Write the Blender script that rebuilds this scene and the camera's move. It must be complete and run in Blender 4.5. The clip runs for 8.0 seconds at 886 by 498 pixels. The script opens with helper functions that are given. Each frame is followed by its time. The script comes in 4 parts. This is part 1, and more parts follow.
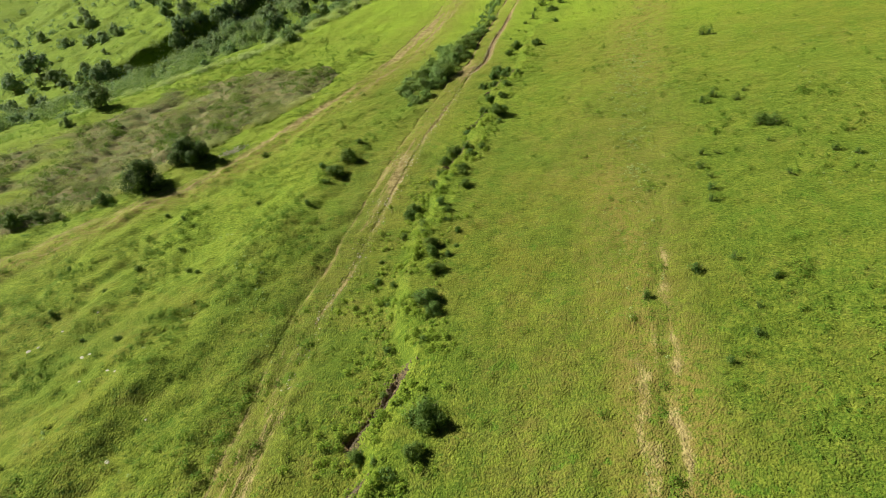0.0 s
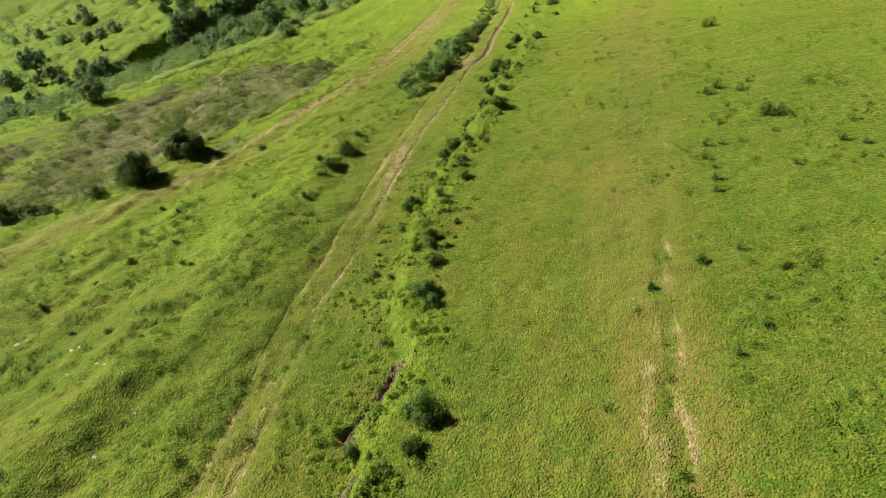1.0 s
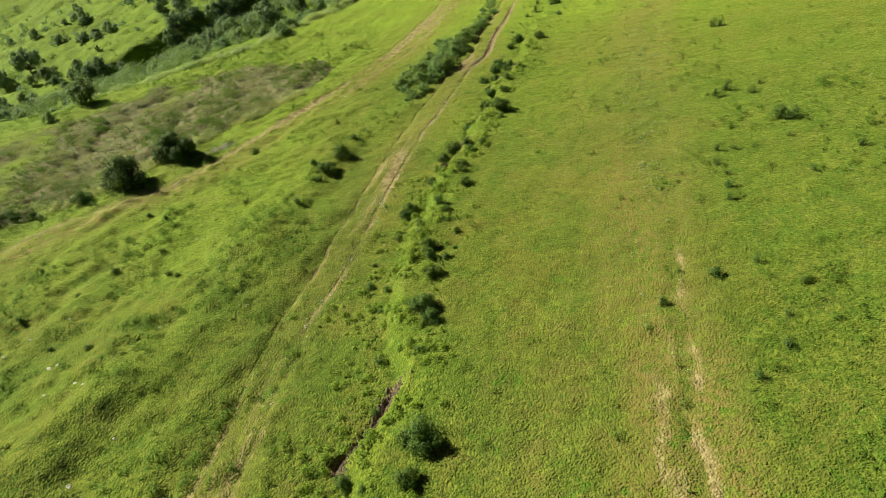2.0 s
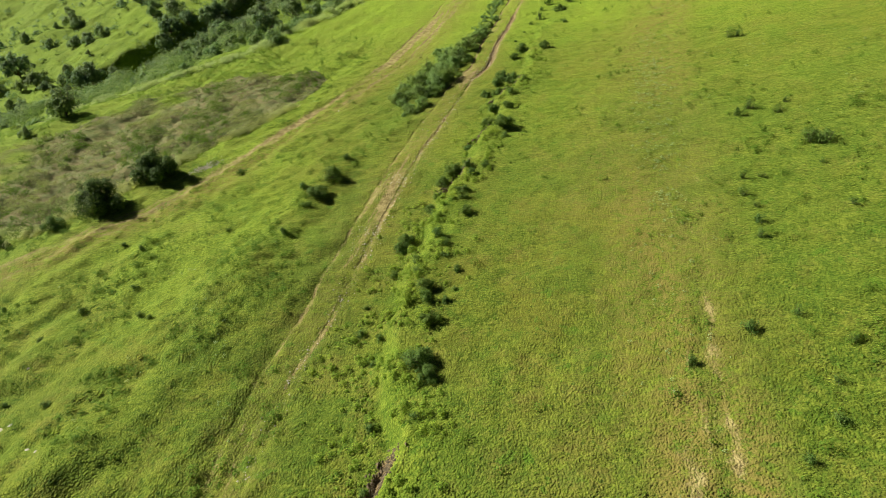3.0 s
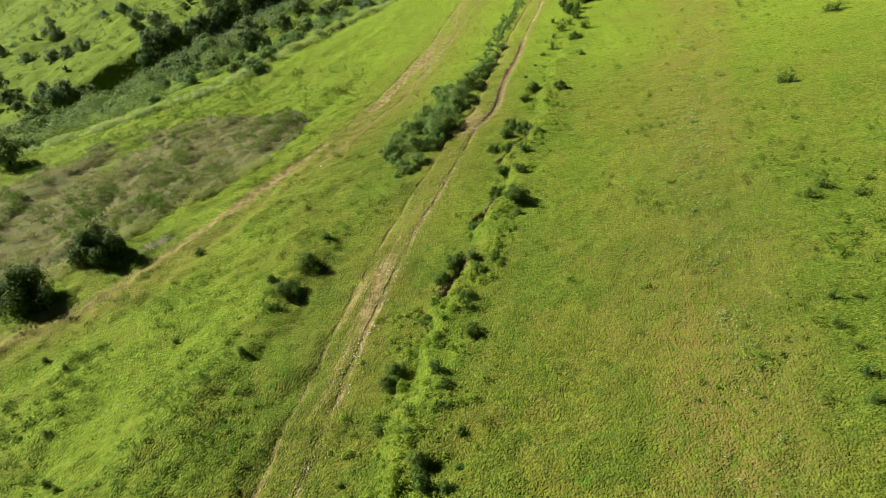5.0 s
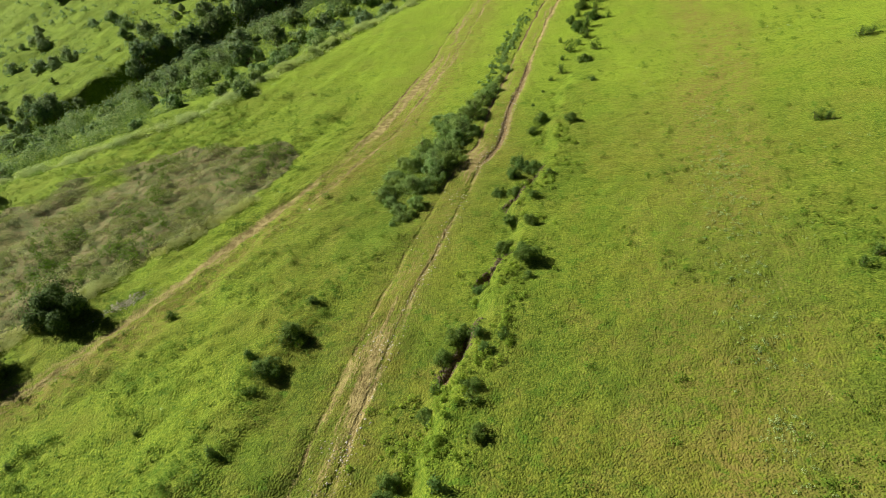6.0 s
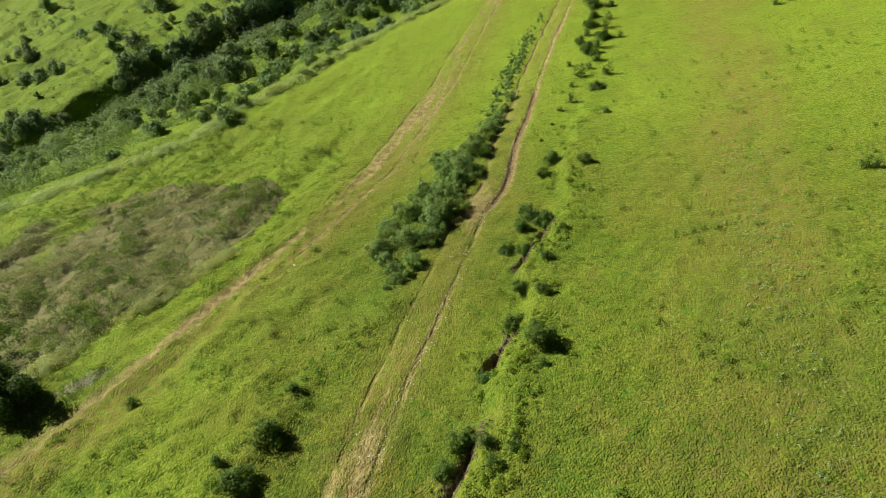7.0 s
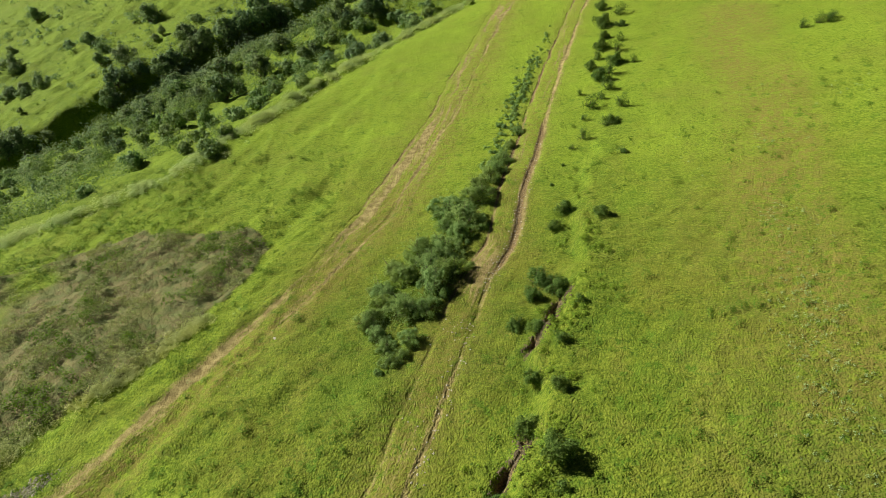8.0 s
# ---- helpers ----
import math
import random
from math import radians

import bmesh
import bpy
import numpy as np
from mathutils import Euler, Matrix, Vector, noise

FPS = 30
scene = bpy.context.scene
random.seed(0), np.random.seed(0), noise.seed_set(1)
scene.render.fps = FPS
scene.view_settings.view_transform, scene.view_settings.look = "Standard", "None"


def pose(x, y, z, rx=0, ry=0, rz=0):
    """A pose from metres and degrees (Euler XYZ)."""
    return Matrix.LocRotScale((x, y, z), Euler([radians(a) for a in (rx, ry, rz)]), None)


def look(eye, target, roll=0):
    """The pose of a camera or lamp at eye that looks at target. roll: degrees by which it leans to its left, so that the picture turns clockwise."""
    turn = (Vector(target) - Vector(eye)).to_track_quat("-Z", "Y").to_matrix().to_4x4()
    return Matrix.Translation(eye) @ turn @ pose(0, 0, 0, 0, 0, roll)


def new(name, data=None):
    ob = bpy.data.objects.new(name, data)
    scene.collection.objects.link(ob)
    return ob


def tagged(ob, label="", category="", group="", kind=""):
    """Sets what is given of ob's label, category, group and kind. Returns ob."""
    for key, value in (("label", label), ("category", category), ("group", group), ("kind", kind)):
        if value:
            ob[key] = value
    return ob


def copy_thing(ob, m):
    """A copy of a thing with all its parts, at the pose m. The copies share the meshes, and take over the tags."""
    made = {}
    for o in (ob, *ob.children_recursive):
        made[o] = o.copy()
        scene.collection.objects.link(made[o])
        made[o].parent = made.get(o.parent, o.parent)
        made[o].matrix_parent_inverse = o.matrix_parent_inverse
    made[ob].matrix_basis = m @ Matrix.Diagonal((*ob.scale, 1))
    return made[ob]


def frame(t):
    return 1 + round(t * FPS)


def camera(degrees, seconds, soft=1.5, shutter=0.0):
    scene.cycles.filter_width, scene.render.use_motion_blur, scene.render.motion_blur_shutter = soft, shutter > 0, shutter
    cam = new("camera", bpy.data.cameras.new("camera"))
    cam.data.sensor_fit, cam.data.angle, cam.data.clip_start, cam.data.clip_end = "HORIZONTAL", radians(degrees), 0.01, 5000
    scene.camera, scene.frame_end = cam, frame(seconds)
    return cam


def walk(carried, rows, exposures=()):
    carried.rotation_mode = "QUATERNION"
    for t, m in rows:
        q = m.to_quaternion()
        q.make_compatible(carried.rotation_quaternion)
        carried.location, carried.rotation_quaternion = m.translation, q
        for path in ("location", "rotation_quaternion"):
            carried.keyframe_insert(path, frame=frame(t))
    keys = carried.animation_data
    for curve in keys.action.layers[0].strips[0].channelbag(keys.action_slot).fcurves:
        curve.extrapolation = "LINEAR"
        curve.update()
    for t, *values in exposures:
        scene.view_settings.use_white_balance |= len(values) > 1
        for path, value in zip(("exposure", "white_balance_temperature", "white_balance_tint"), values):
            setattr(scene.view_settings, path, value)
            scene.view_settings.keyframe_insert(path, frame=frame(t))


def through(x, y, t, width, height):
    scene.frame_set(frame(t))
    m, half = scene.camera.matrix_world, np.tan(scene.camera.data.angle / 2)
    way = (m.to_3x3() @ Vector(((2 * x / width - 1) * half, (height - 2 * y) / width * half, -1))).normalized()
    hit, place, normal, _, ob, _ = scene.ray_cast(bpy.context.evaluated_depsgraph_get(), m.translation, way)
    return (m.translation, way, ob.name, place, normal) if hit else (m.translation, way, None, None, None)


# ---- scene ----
cam = camera(67.4, 8.0, 0.65)
PATH = [
    (0, (0.295, 0.275, 32.63), 0.41, -36.76, 0.02),
    (0.5, (0.358, 0.366, 31.958), 0.43, -36.76, 0.0),
    (1, (0.40, 0.771, 31.447), 0.44, -36.75, -0.03),
    (1.5, (0.415, 1.573, 30.911), 0.43, -36.71, -0.03),
    (3, (0.44, 8.595, 29.939), 0.43, -36.71, -0.02),
    (3.5, (0.43, 11.798, 29.59), 0.44, -36.79, 0.0),
    (4, (0.438, 15.15, 29.606), 0.44, -36.85, 0.01),
    (4.5, (0.44, 18.652, 29.651), 0.44, -36.91, 0.02),
    (6, (0.296, 29.713, 29.894), 0.40, -36.94, 0.09),
    (6.5, (0.264, 33.586, 29.945), 0.38, -36.93, 0.12),
    (7, (0.232, 37.557, 30.036), 0.35, -36.93, 0.15),
    (7.5, (0.195, 41.595, 30.157), 0.33, -36.93, 0.17),
    (8, (0.152, 45.649, 30.223), 0.30, -36.90, 0.2),
]
walk(cam, [(t, pose(*eye, 90 + pitch, roll, yaw)) for t, eye, yaw, pitch, roll in PATH], [(0.0, 1.13), (4.0, 1.10), (8.0, 0.92)])

# ---- sky and sun: a clear morning, the sun low over the ravine ----
SUN_AZIMUTH, SUN_HEIGHT = -65.0, 29.0
world = bpy.data.worlds.new("sky")
scene.world = world
world.use_nodes = True
sky = world.node_tree.nodes.new("ShaderNodeTexSky")
sky.sky_type, sky.sun_disc = "NISHITA", False
sky.sun_elevation, sky.sun_rotation = radians(SUN_HEIGHT), radians(SUN_AZIMUTH)
world.node_tree.nodes["Background"].inputs["Strength"].default_value = 0.007
world.node_tree.links.new(sky.outputs[0], world.node_tree.nodes["Background"].inputs["Color"])
sun = new("sun", bpy.data.lights.new("sun", "SUN"))
sun.data.energy, sun.data.angle, sun.data.color = 5.0, radians(0.5), (1.0, 0.968, 0.80)
a, e = radians(SUN_AZIMUTH), radians(SUN_HEIGHT)
sun.matrix_world = look((math.sin(a) * math.cos(e) * 300, math.cos(a) * math.cos(e) * 300, math.sin(e) * 300), (0, 0, 0))


# ---- materials ----
class Nodes:
    """A node material with short ways to add nodes."""

    def __init__(self, name, rough=0.8):
        self.mat = bpy.data.materials.new(name)
        self.mat.use_nodes = True
        self.tree = self.mat.node_tree
        self.shader = self.tree.nodes["Principled BSDF"]
        self.shader.inputs["Roughness"].default_value = rough
        self.shader.inputs["Specular IOR Level"].default_value = 0.25
        self.place = self.tree.nodes.new("ShaderNodeNewGeometry").outputs["Position"]

    def put(self, socket, value):
        if hasattr(value, "is_linked"):
            self.tree.links.new(value, socket)
        else:
            socket.default_value = value

    def noise(self, scale, detail=3.0, rough=0.55, stretch=None, kind="ShaderNodeTexNoise"):
        n = self.tree.nodes.new(kind)
        n.inputs["Scale"].default_value = scale
        n.inputs["Detail"].default_value, n.inputs["Roughness"].default_value = detail, rough
        place = self.place
        if stretch:
            m = self.tree.nodes.new("ShaderNodeMapping")
            m.inputs["Scale"].default_value, m.inputs["Rotation"].default_value = stretch[:3], (0, 0, radians(stretch[3]))
            self.put(m.inputs["Vector"], place)
            place = m.outputs[0]
        self.put(n.inputs["Vector"], place)
        return n.outputs["Fac"]

    def cells(self, scale):
        n = self.tree.nodes.new("ShaderNodeTexVoronoi")
        n.inputs["Scale"].default_value = scale
        self.put(n.inputs["Vector"], self.place)
        return n

    def span(self, value, lo, hi, to_lo=0.0, to_hi=1.0):
        n = self.tree.nodes.new("ShaderNodeMapRange")
        n.interpolation_type = "SMOOTHSTEP"
        for i, v in enumerate((value, lo, hi, to_lo, to_hi)):
            self.put(n.inputs[i], v)
        return n.outputs[0]

    def maths(self, op, a, b=0.0):
        n = self.tree.nodes.new("ShaderNodeMath")
        n.operation = op
        self.put(n.inputs[0], a), self.put(n.inputs[1], b)
        return n.outputs[0]

    def mix(self, f, a, b, kind="MIX"):
        n = self.tree.nodes.new("ShaderNodeMix")
        n.data_type, n.blend_type = "RGBA", kind
        self.put(n.inputs[0], f)
        for socket, v in ((n.inputs[6], a), (n.inputs[7], b)):
            self.put(socket, (*v, 1) if isinstance(v, tuple) else v)
        return n.outputs[2]

    def layer(self, name):
        n = self.tree.nodes.new("ShaderNodeAttribute")
        n.attribute_name = name
        return n.outputs["Fac"]

    def lanes(self, across, along):
        """Streaks that run along the nearest wheel track."""
        c = self.tree.nodes.new("ShaderNodeCombineXYZ")
        self.put(c.inputs[0], self.maths("MULTIPLY", self.layer("across"), across))
        self.put(c.inputs[1], self.maths("MULTIPLY", self.layer("along"), along))
        n = self.tree.nodes.new("ShaderNodeTexNoise")
        n.inputs["Scale"].default_value, n.inputs["Detail"].default_value, n.inputs["Roughness"].default_value = 1.0, 5.0, 0.6
        self.put(n.inputs["Vector"], c.outputs[0])
        return n.outputs["Fac"]

    def island(self):
        return self.tree.nodes.new("ShaderNodeNewGeometry").outputs["Random Per Island"]

    def each(self):
        return self.tree.nodes.new("ShaderNodeObjectInfo").outputs["Random"]

    def bump(self, height, strength, distance):
        n = self.tree.nodes.new("ShaderNodeBump")
        n.inputs["Strength"].default_value, n.inputs["Distance"].default_value = strength, distance
        self.put(n.inputs["Height"], height)
        self.put(self.shader.inputs["Normal"], n.outputs[0])

    def base(self, colour):
        self.put(self.shader.inputs["Base Color"], (*colour, 1) if isinstance(colour, tuple) else colour)
        return self.mat


def leaf_material(name, dark, light, through, sheen=0.5):
    """Leaves or blades: tints by the single leaf and by the plant, with light coming through."""
    n = Nodes(name, sheen)
    n.shader.inputs["Specular IOR Level"].default_value = 0.12
    tint = n.mix(n.island(), dark, light)
    tint = n.mix(n.span(n.each(), 0, 1, 0, 0.55), tint, n.mix(1.0, tint, (1.25, 1.0, 0.7), "MULTIPLY"))
    tint = n.mix(n.span(n.noise(0.35, 2), 0.35, 0.65, 0.0, 0.5), tint, n.mix(1.0, tint, (0.72, 0.85, 1.0), "MULTIPLY"))
    n.base(tint)
    glow = n.tree.nodes.new("ShaderNodeBsdfTranslucent")
    n.put(glow.inputs["Color"], n.mix(1.0, tint, (1.25, 1.3, 0.7), "MULTIPLY"))
    both = n.tree.nodes.new("ShaderNodeMixShader")
    both.inputs[0].default_value = through
    n.tree.links.new(n.shader.outputs[0], both.inputs[1])
    n.tree.links.new(glow.outputs[0], both.inputs[2])
    n.tree.links.new(both.outputs[0], n.tree.nodes["Material Output"].inputs["Surface"])
    return n.mat


def ground_material():
    n = Nodes("pasture_ground", 0.9)
    n.shader.inputs["Specular IOR Level"].default_value = 0.1
    n.shader.inputs["Sheen Roughness"].default_value = 0.3
    n.shader.inputs["Sheen Tint"].default_value = (0.60, 0.78, 0.10, 1)
    broad, patch, clump, fine = n.noise(0.05, 4, 0.6), n.noise(0.28, 5, 0.65), n.noise(1.9, 4, 0.65), n.noise(9, 3, 0.7)
    grain = n.noise(5.5, 3, 0.6)
    grass = n.mix(n.span(patch, 0.36, 0.64), (0.060, 0.092, 0.007), (0.116, 0.127, 0.013))
    grass = n.mix(n.span(broad, 0.38, 0.62, 0, 0.7), grass, (0.094, 0.138, 0.014))
    grass = n.mix(n.span(n.noise(0.55, 5, 0.7), 0.50, 0.63, 0, 0.65), grass, (0.150, 0.128, 0.030))
    grass = n.mix(n.span(clump, 0.53, 0.63, 0, 0.7), grass, (0.044, 0.084, 0.007))
    grass = n.mix(n.span(clump, 0.47, 0.36, 0, 0.55), grass, (0.175, 0.215, 0.026))
    grass = n.mix(n.span(grain, 0.52, 0.65, 0, 0.6), grass, (0.184, 0.208, 0.028))
    grass = n.mix(n.span(grain, 0.48, 0.36, 0, 0.6), grass, (0.024, 0.046, 0.005))
    grass = n.mix(n.span(fine, 0.52, 0.67, 0, 0.35), grass, (0.215, 0.235, 0.045))
    grass = n.mix(n.span(fine, 0.47, 0.33, 0, 0.35), grass, (0.030, 0.052, 0.006))
    grass = n.mix(n.span(n.noise(0.75, 4, 0.6), 0.57, 0.68, 0, 0.6), grass, (0.055, 0.112, 0.010))
    wide = n.noise(0.14, 4, 0.6)
    grass = n.mix(n.span(wide, 0.50, 0.62, 0, 0.3), grass, (0.118, 0.114, 0.018))
    grass = n.mix(n.span(wide, 0.48, 0.37, 0, 0.3), grass, (0.052, 0.102, 0.008))
    # regrowth colour, brightened further to stand in for sun through the blades
    young_lit = n.mix(n.span(grain, 0.36, 0.64), (0.122, 0.200, 0.014), (0.240, 0.330, 0.028))
    young_lit = n.mix(n.span(patch, 0.5, 0.66, 0, 0.7), young_lit, (0.165, 0.215, 0.026))
    young_lit = n.mix(n.span(clump, 0.54, 0.65, 0, 0.4), young_lit, (0.062, 0.128, 0.010))
    grass = n.mix(n.layer("fresh"), grass, young_lit)
    dots = n.maths("MULTIPLY", n.span(n.cells(2.3).outputs["Distance"], 0.16, 0.30, 0.75, 0.0), n.span(n.noise(0.8, 3, 0.6), 0.44, 0.56))
    grass = n.mix(dots, grass, (0.030, 0.068, 0.007))
    dry = n.maths("MULTIPLY", n.layer("dry"), n.span(n.maths("ADD", n.maths("MULTIPLY", clump, 0.6), n.maths("MULTIPLY", fine, 0.4)), 0.41, 0.58))
    grass = n.mix(dry, grass, (0.168, 0.138, 0.036))
    lush = n.maths("MULTIPLY", n.layer("lush"), n.span(clump, 0.35, 0.6, 0.15, 0.7))
    lush_green = n.mix(n.span(grain, 0.4, 0.6), (0.034, 0.068, 0.006), (0.080, 0.128, 0.013))
    grass = n.mix(lush, grass, lush_green)
    herbs = n.maths("MULTIPLY", n.span(n.noise(1.1, 3, 0.6), 0.58, 0.66), n.span(n.noise(0.2, 2, 0.5), 0.42, 0.58))
    grass = n.mix(n.maths("MULTIPLY", herbs, 0.8), grass, n.mix(n.span(fine, 0.4, 0.6), (0.034, 0.084, 0.006), (0.084, 0.158, 0.013)))
    weed = n.mix(n.span(n.noise(0.9, 5, 0.7), 0.4, 0.6), (0.175, 0.152, 0.070), (0.118, 0.138, 0.050))
    weed = n.mix(n.span(fine, 0.45, 0.65, 0, 0.6), weed, (0.075, 0.075, 0.035))
    grass = n.mix(n.layer("weed"), grass, weed)
    streak = n.lanes(2.6, 0.16)
    drag = n.maths("MULTIPLY", n.layer("lane"), n.maths("MULTIPLY", n.maths("SUBTRACT", streak, 0.5), 2.2))
    wobble = n.maths("ADD", n.layer("across"), n.maths("MULTIPLY", n.maths("SUBTRACT", n.noise(1.6, 3, 0.6), 0.5), 0.16))

    def groove(at, wide):
        """A thin wheel line at that distance from the middle of the track, broken here and there."""
        away = n.maths("ABSOLUTE", n.maths("SUBTRACT", wobble, at))
        return n.maths("MULTIPLY", n.span(away, 0.25 * wide, wide, 1.0, 0.0), n.span(n.noise(0.55, 3, 0.6), 0.42, 0.58, 0.05, 1.0))

    wheels = n.maths("MULTIPLY", n.layer("rut"), n.maths("MAXIMUM", groove(0.0, 0.26), groove(-2.2, 0.2)))
    edges = n.maths("MULTIPLY", n.layer("cart"), n.maths("MAXIMUM", groove(-1.9, 0.2), n.maths("MULTIPLY", groove(1.1, 0.24), 0.7)))
    grooves = n.maths("MAXIMUM", wheels, edges)
    drag = n.maths("ADD", drag, n.maths("MULTIPLY", grooves, 0.22))
    worn = n.maths("ADD", n.maths("ADD", n.layer("bare"), drag), n.maths("MULTIPLY", n.maths("SUBTRACT", n.noise(4.2, 6, 0.85), 0.5), 1.7))
    soil = n.mix(n.span(n.noise(1.7, 4), 0.35, 0.65), (0.30, 0.245, 0.105), (0.160, 0.124, 0.050))
    soil = n.mix(n.span(fine, 0.5, 0.7, 0, 0.7), soil, (0.34, 0.280, 0.135))
    soil = n.mix(n.span(n.maths("ADD", n.layer("mud"), n.maths("MULTIPLY", grooves, 0.2)), 0.15, 0.6), soil, n.mix(n.span(fine, 0.4, 0.62), (0.080, 0.056, 0.027), (0.235, 0.168, 0.085)))
    open_soil = n.span(worn, 0.34, 0.80)
    n.base(n.mix(open_soil, grass, soil))
    n.put(n.shader.inputs["Sheen Weight"], n.span(n.maths("MAXIMUM", open_soil, n.layer("weed")), 0, 1, 0.36, 0.0))
    tufts = n.maths("SUBTRACT", 1.0, n.cells(9.0).outputs["Distance"])
    height = n.maths("ADD", n.maths("MULTIPLY", tufts, 0.32), n.maths("MULTIPLY", n.noise(8, 3, 0.6), 0.34))
    height = n.maths("ADD", height, n.maths("MULTIPLY", n.noise(4.0, 2, 0.55), 0.5))
    height = n.maths("ADD", height, n.maths("MULTIPLY", n.noise(0.45, 2, 0.5), 1.5))
    height = n.maths("ADD", height, n.maths("MULTIPLY", n.maths("MULTIPLY", n.layer("lane"), streak), 0.35))
    height = n.maths("SUBTRACT", height, n.maths("MULTIPLY", grooves, 0.5))
    n.bump(height, 1.0, 0.19)
    return n.mat


def bark_material():
    n = Nodes("grey_brown_bark", 0.9)
    n.base(n.mix(n.noise(9, 4), (0.07, 0.05, 0.035), (0.16, 0.12, 0.085)))
    n.bump(n.noise(30, 3), 0.6, 0.02)
    return n.mat


def stone_material():
    n = Nodes("pale_limestone", 0.85)
    tone = n.mix(n.island(), (0.24, 0.215, 0.17), (0.46, 0.43, 0.36))
    n.base(n.mix(n.span(n.noise(14, 4), 0.4, 0.7, 0, 0.5), tone, (0.15, 0.13, 0.09)))
    n.bump(n.noise(25, 3), 0.5, 0.02)
    return n.mat


def clod_material():
    n = Nodes("dark_brown_soil", 0.95)
    n.base(n.mix(n.island(), (0.048, 0.037, 0.022), (0.150, 0.117, 0.072)))
    n.bump(n.noise(20, 3), 0.5, 0.02)
    return n.mat


GROUND = ground_material()
BARK = bark_material()
STONE = stone_material()
CLOD = clod_material()
BLADE = leaf_material("short_pasture_grass", (0.072, 0.128, 0.011), (0.165, 0.228, 0.028), 0.35, 0.7)
EDGE_GRASS = leaf_material("tall_green_grass", (0.27, 0.38, 0.16), (0.48, 0.57, 0.30), 0.5, 0.7)
TALL = leaf_material("tall_pale_grass", (0.28, 0.35, 0.15), (0.48, 0.54, 0.29), 0.5, 0.7)
HERB = leaf_material("grey_green_weeds", (0.145, 0.165, 0.072), (0.34, 0.385, 0.195), 0.35, 0.8)
PALE = leaf_material("pale_grey_weeds", (0.17, 0.25, 0.095), (0.36, 0.44, 0.22), 0.3, 0.8)
TUSSOCK = leaf_material("dark_green_tussocks", (0.048, 0.115, 0.012), (0.145, 0.240, 0.030), 0.3, 0.8)
SCRUB = leaf_material("bright_scrub_leaves", (0.085, 0.165, 0.055), (0.24, 0.335, 0.145), 0.34, 0.7)
LEAF = leaf_material("dark_bush_leaves", (0.038, 0.085, 0.015), (0.140, 0.225, 0.048), 0.24, 0.7)
BIG_LEAF = leaf_material("dense_dark_leaves", (0.022, 0.055, 0.010), (0.125, 0.195, 0.042), 0.16, 0.7)
HEDGE_LEAF = leaf_material("grey_green_hedge_leaves", (0.110, 0.195, 0.055), (0.270, 0.375, 0.130), 0.4, 0.7)
WEED_LEAF = leaf_material("lush_herb_leaves", (0.085, 0.175, 0.016), (0.245, 0.355, 0.048), 0.4, 0.7)
TREE_LEAF = leaf_material("tree_leaves", (0.085, 0.150, 0.076), (0.225, 0.315, 0.160), 0.34, 0.7)


# ---- mesh helpers ----
def mesh_of(name, verts, faces, mat, smooth_faces=False):
    """One mesh from an array of places and an array of faces with equally many corners."""
    data = bpy.data.meshes.new(name)
    faces = np.asarray(faces, np.int32)
    verts = np.asarray(verts, np.float32)
    data.vertices.add(len(verts))
    data.vertices.foreach_set("co", verts.ravel())
    data.loops.add(faces.size)
    data.loops.foreach_set("vertex_index", faces.ravel())
    data.polygons.add(len(faces))
    data.polygons.foreach_set("loop_start", np.arange(0, faces.size, faces.shape[1], dtype=np.int32))
    data.polygons.foreach_set("use_smooth", np.full(len(faces), smooth_faces))
    data.update(calc_edges=True)
    data.materials.append(mat)
    return data


def part(name, data, parent, label=""):
    ob = new(name, data)
    ob.parent = parent
    return tagged(ob, label)


def lattice(x, y, seed):
    """Smooth noise of cell size 1, between -1 and 1."""
    xi, yi = np.floor(x).astype(np.int64), np.floor(y).astype(np.int64)
    fx, fy = x - xi, y - yi
    fx, fy = fx * fx * (3 - 2 * fx), fy * fy * (3 - 2 * fy)

    def corner(i, j):
        h = (i * 374761393 + j * 668265263 + seed * 982451653) & 0xFFFFFFFF
        h = ((h ^ (h >> 13)) * 1274126177) & 0xFFFFFFFF
        return ((h ^ (h >> 16)) & 0xFFFF) / 32767.5 - 1

    top = corner(xi, yi) * (1 - fx) + corner(xi + 1, yi) * fx
    low = corner(xi, yi + 1) * (1 - fx) + corner(xi + 1, yi + 1) * fx
    return top * (1 - fy) + low * fy


def fractal(x, y, size, octaves, seed):
    return sum(lattice(x / size * 2**k, y / size * 2**k, seed + k) * 0.5**k for k in range(octaves))


# plan of the lie of the land: lines in metres, x to the right, y ahead
TRACK = [(-60, 33), (-48, 41), (-40, 47), (-33, 53.2), (-26.8, 59.1), (-22.6, 65.1), (-19.7, 69.7), (-16.9, 74.9), (-14.2, 79.8), (-11.4, 83.6), (-9.4, 88), (-7.7, 92.4), (-6.1, 95.2), (-4.6, 100.5), (-2.7, 107.5), (0.2, 118), (4.1, 138), (8.5, 158), (22, 215)]
RUTS = [(40, 215), (21.4, 152), (13.6, 123.5), (7.1, 96.8), (5.3, 88), (3.4, 83.8), (0.8, 74.6), (-1.6, 66.4), (-3, 61), (-4.7, 53.6), (-5.6, 48.5), (-7.2, 40.6), (-8.6, 36.2), (-9.4, 30.2), (-10.1, 24), (-11, 18), (-13, 5)]
WORN = [(39.5, 135), (32.5, 108), (29, 95), (26, 86), (22.1, 69), (20.1, 58.5), (18.1, 50), (16, 42), (13.8, 31), (12.05, 23), (11.2, 18), (9.1, 6)]
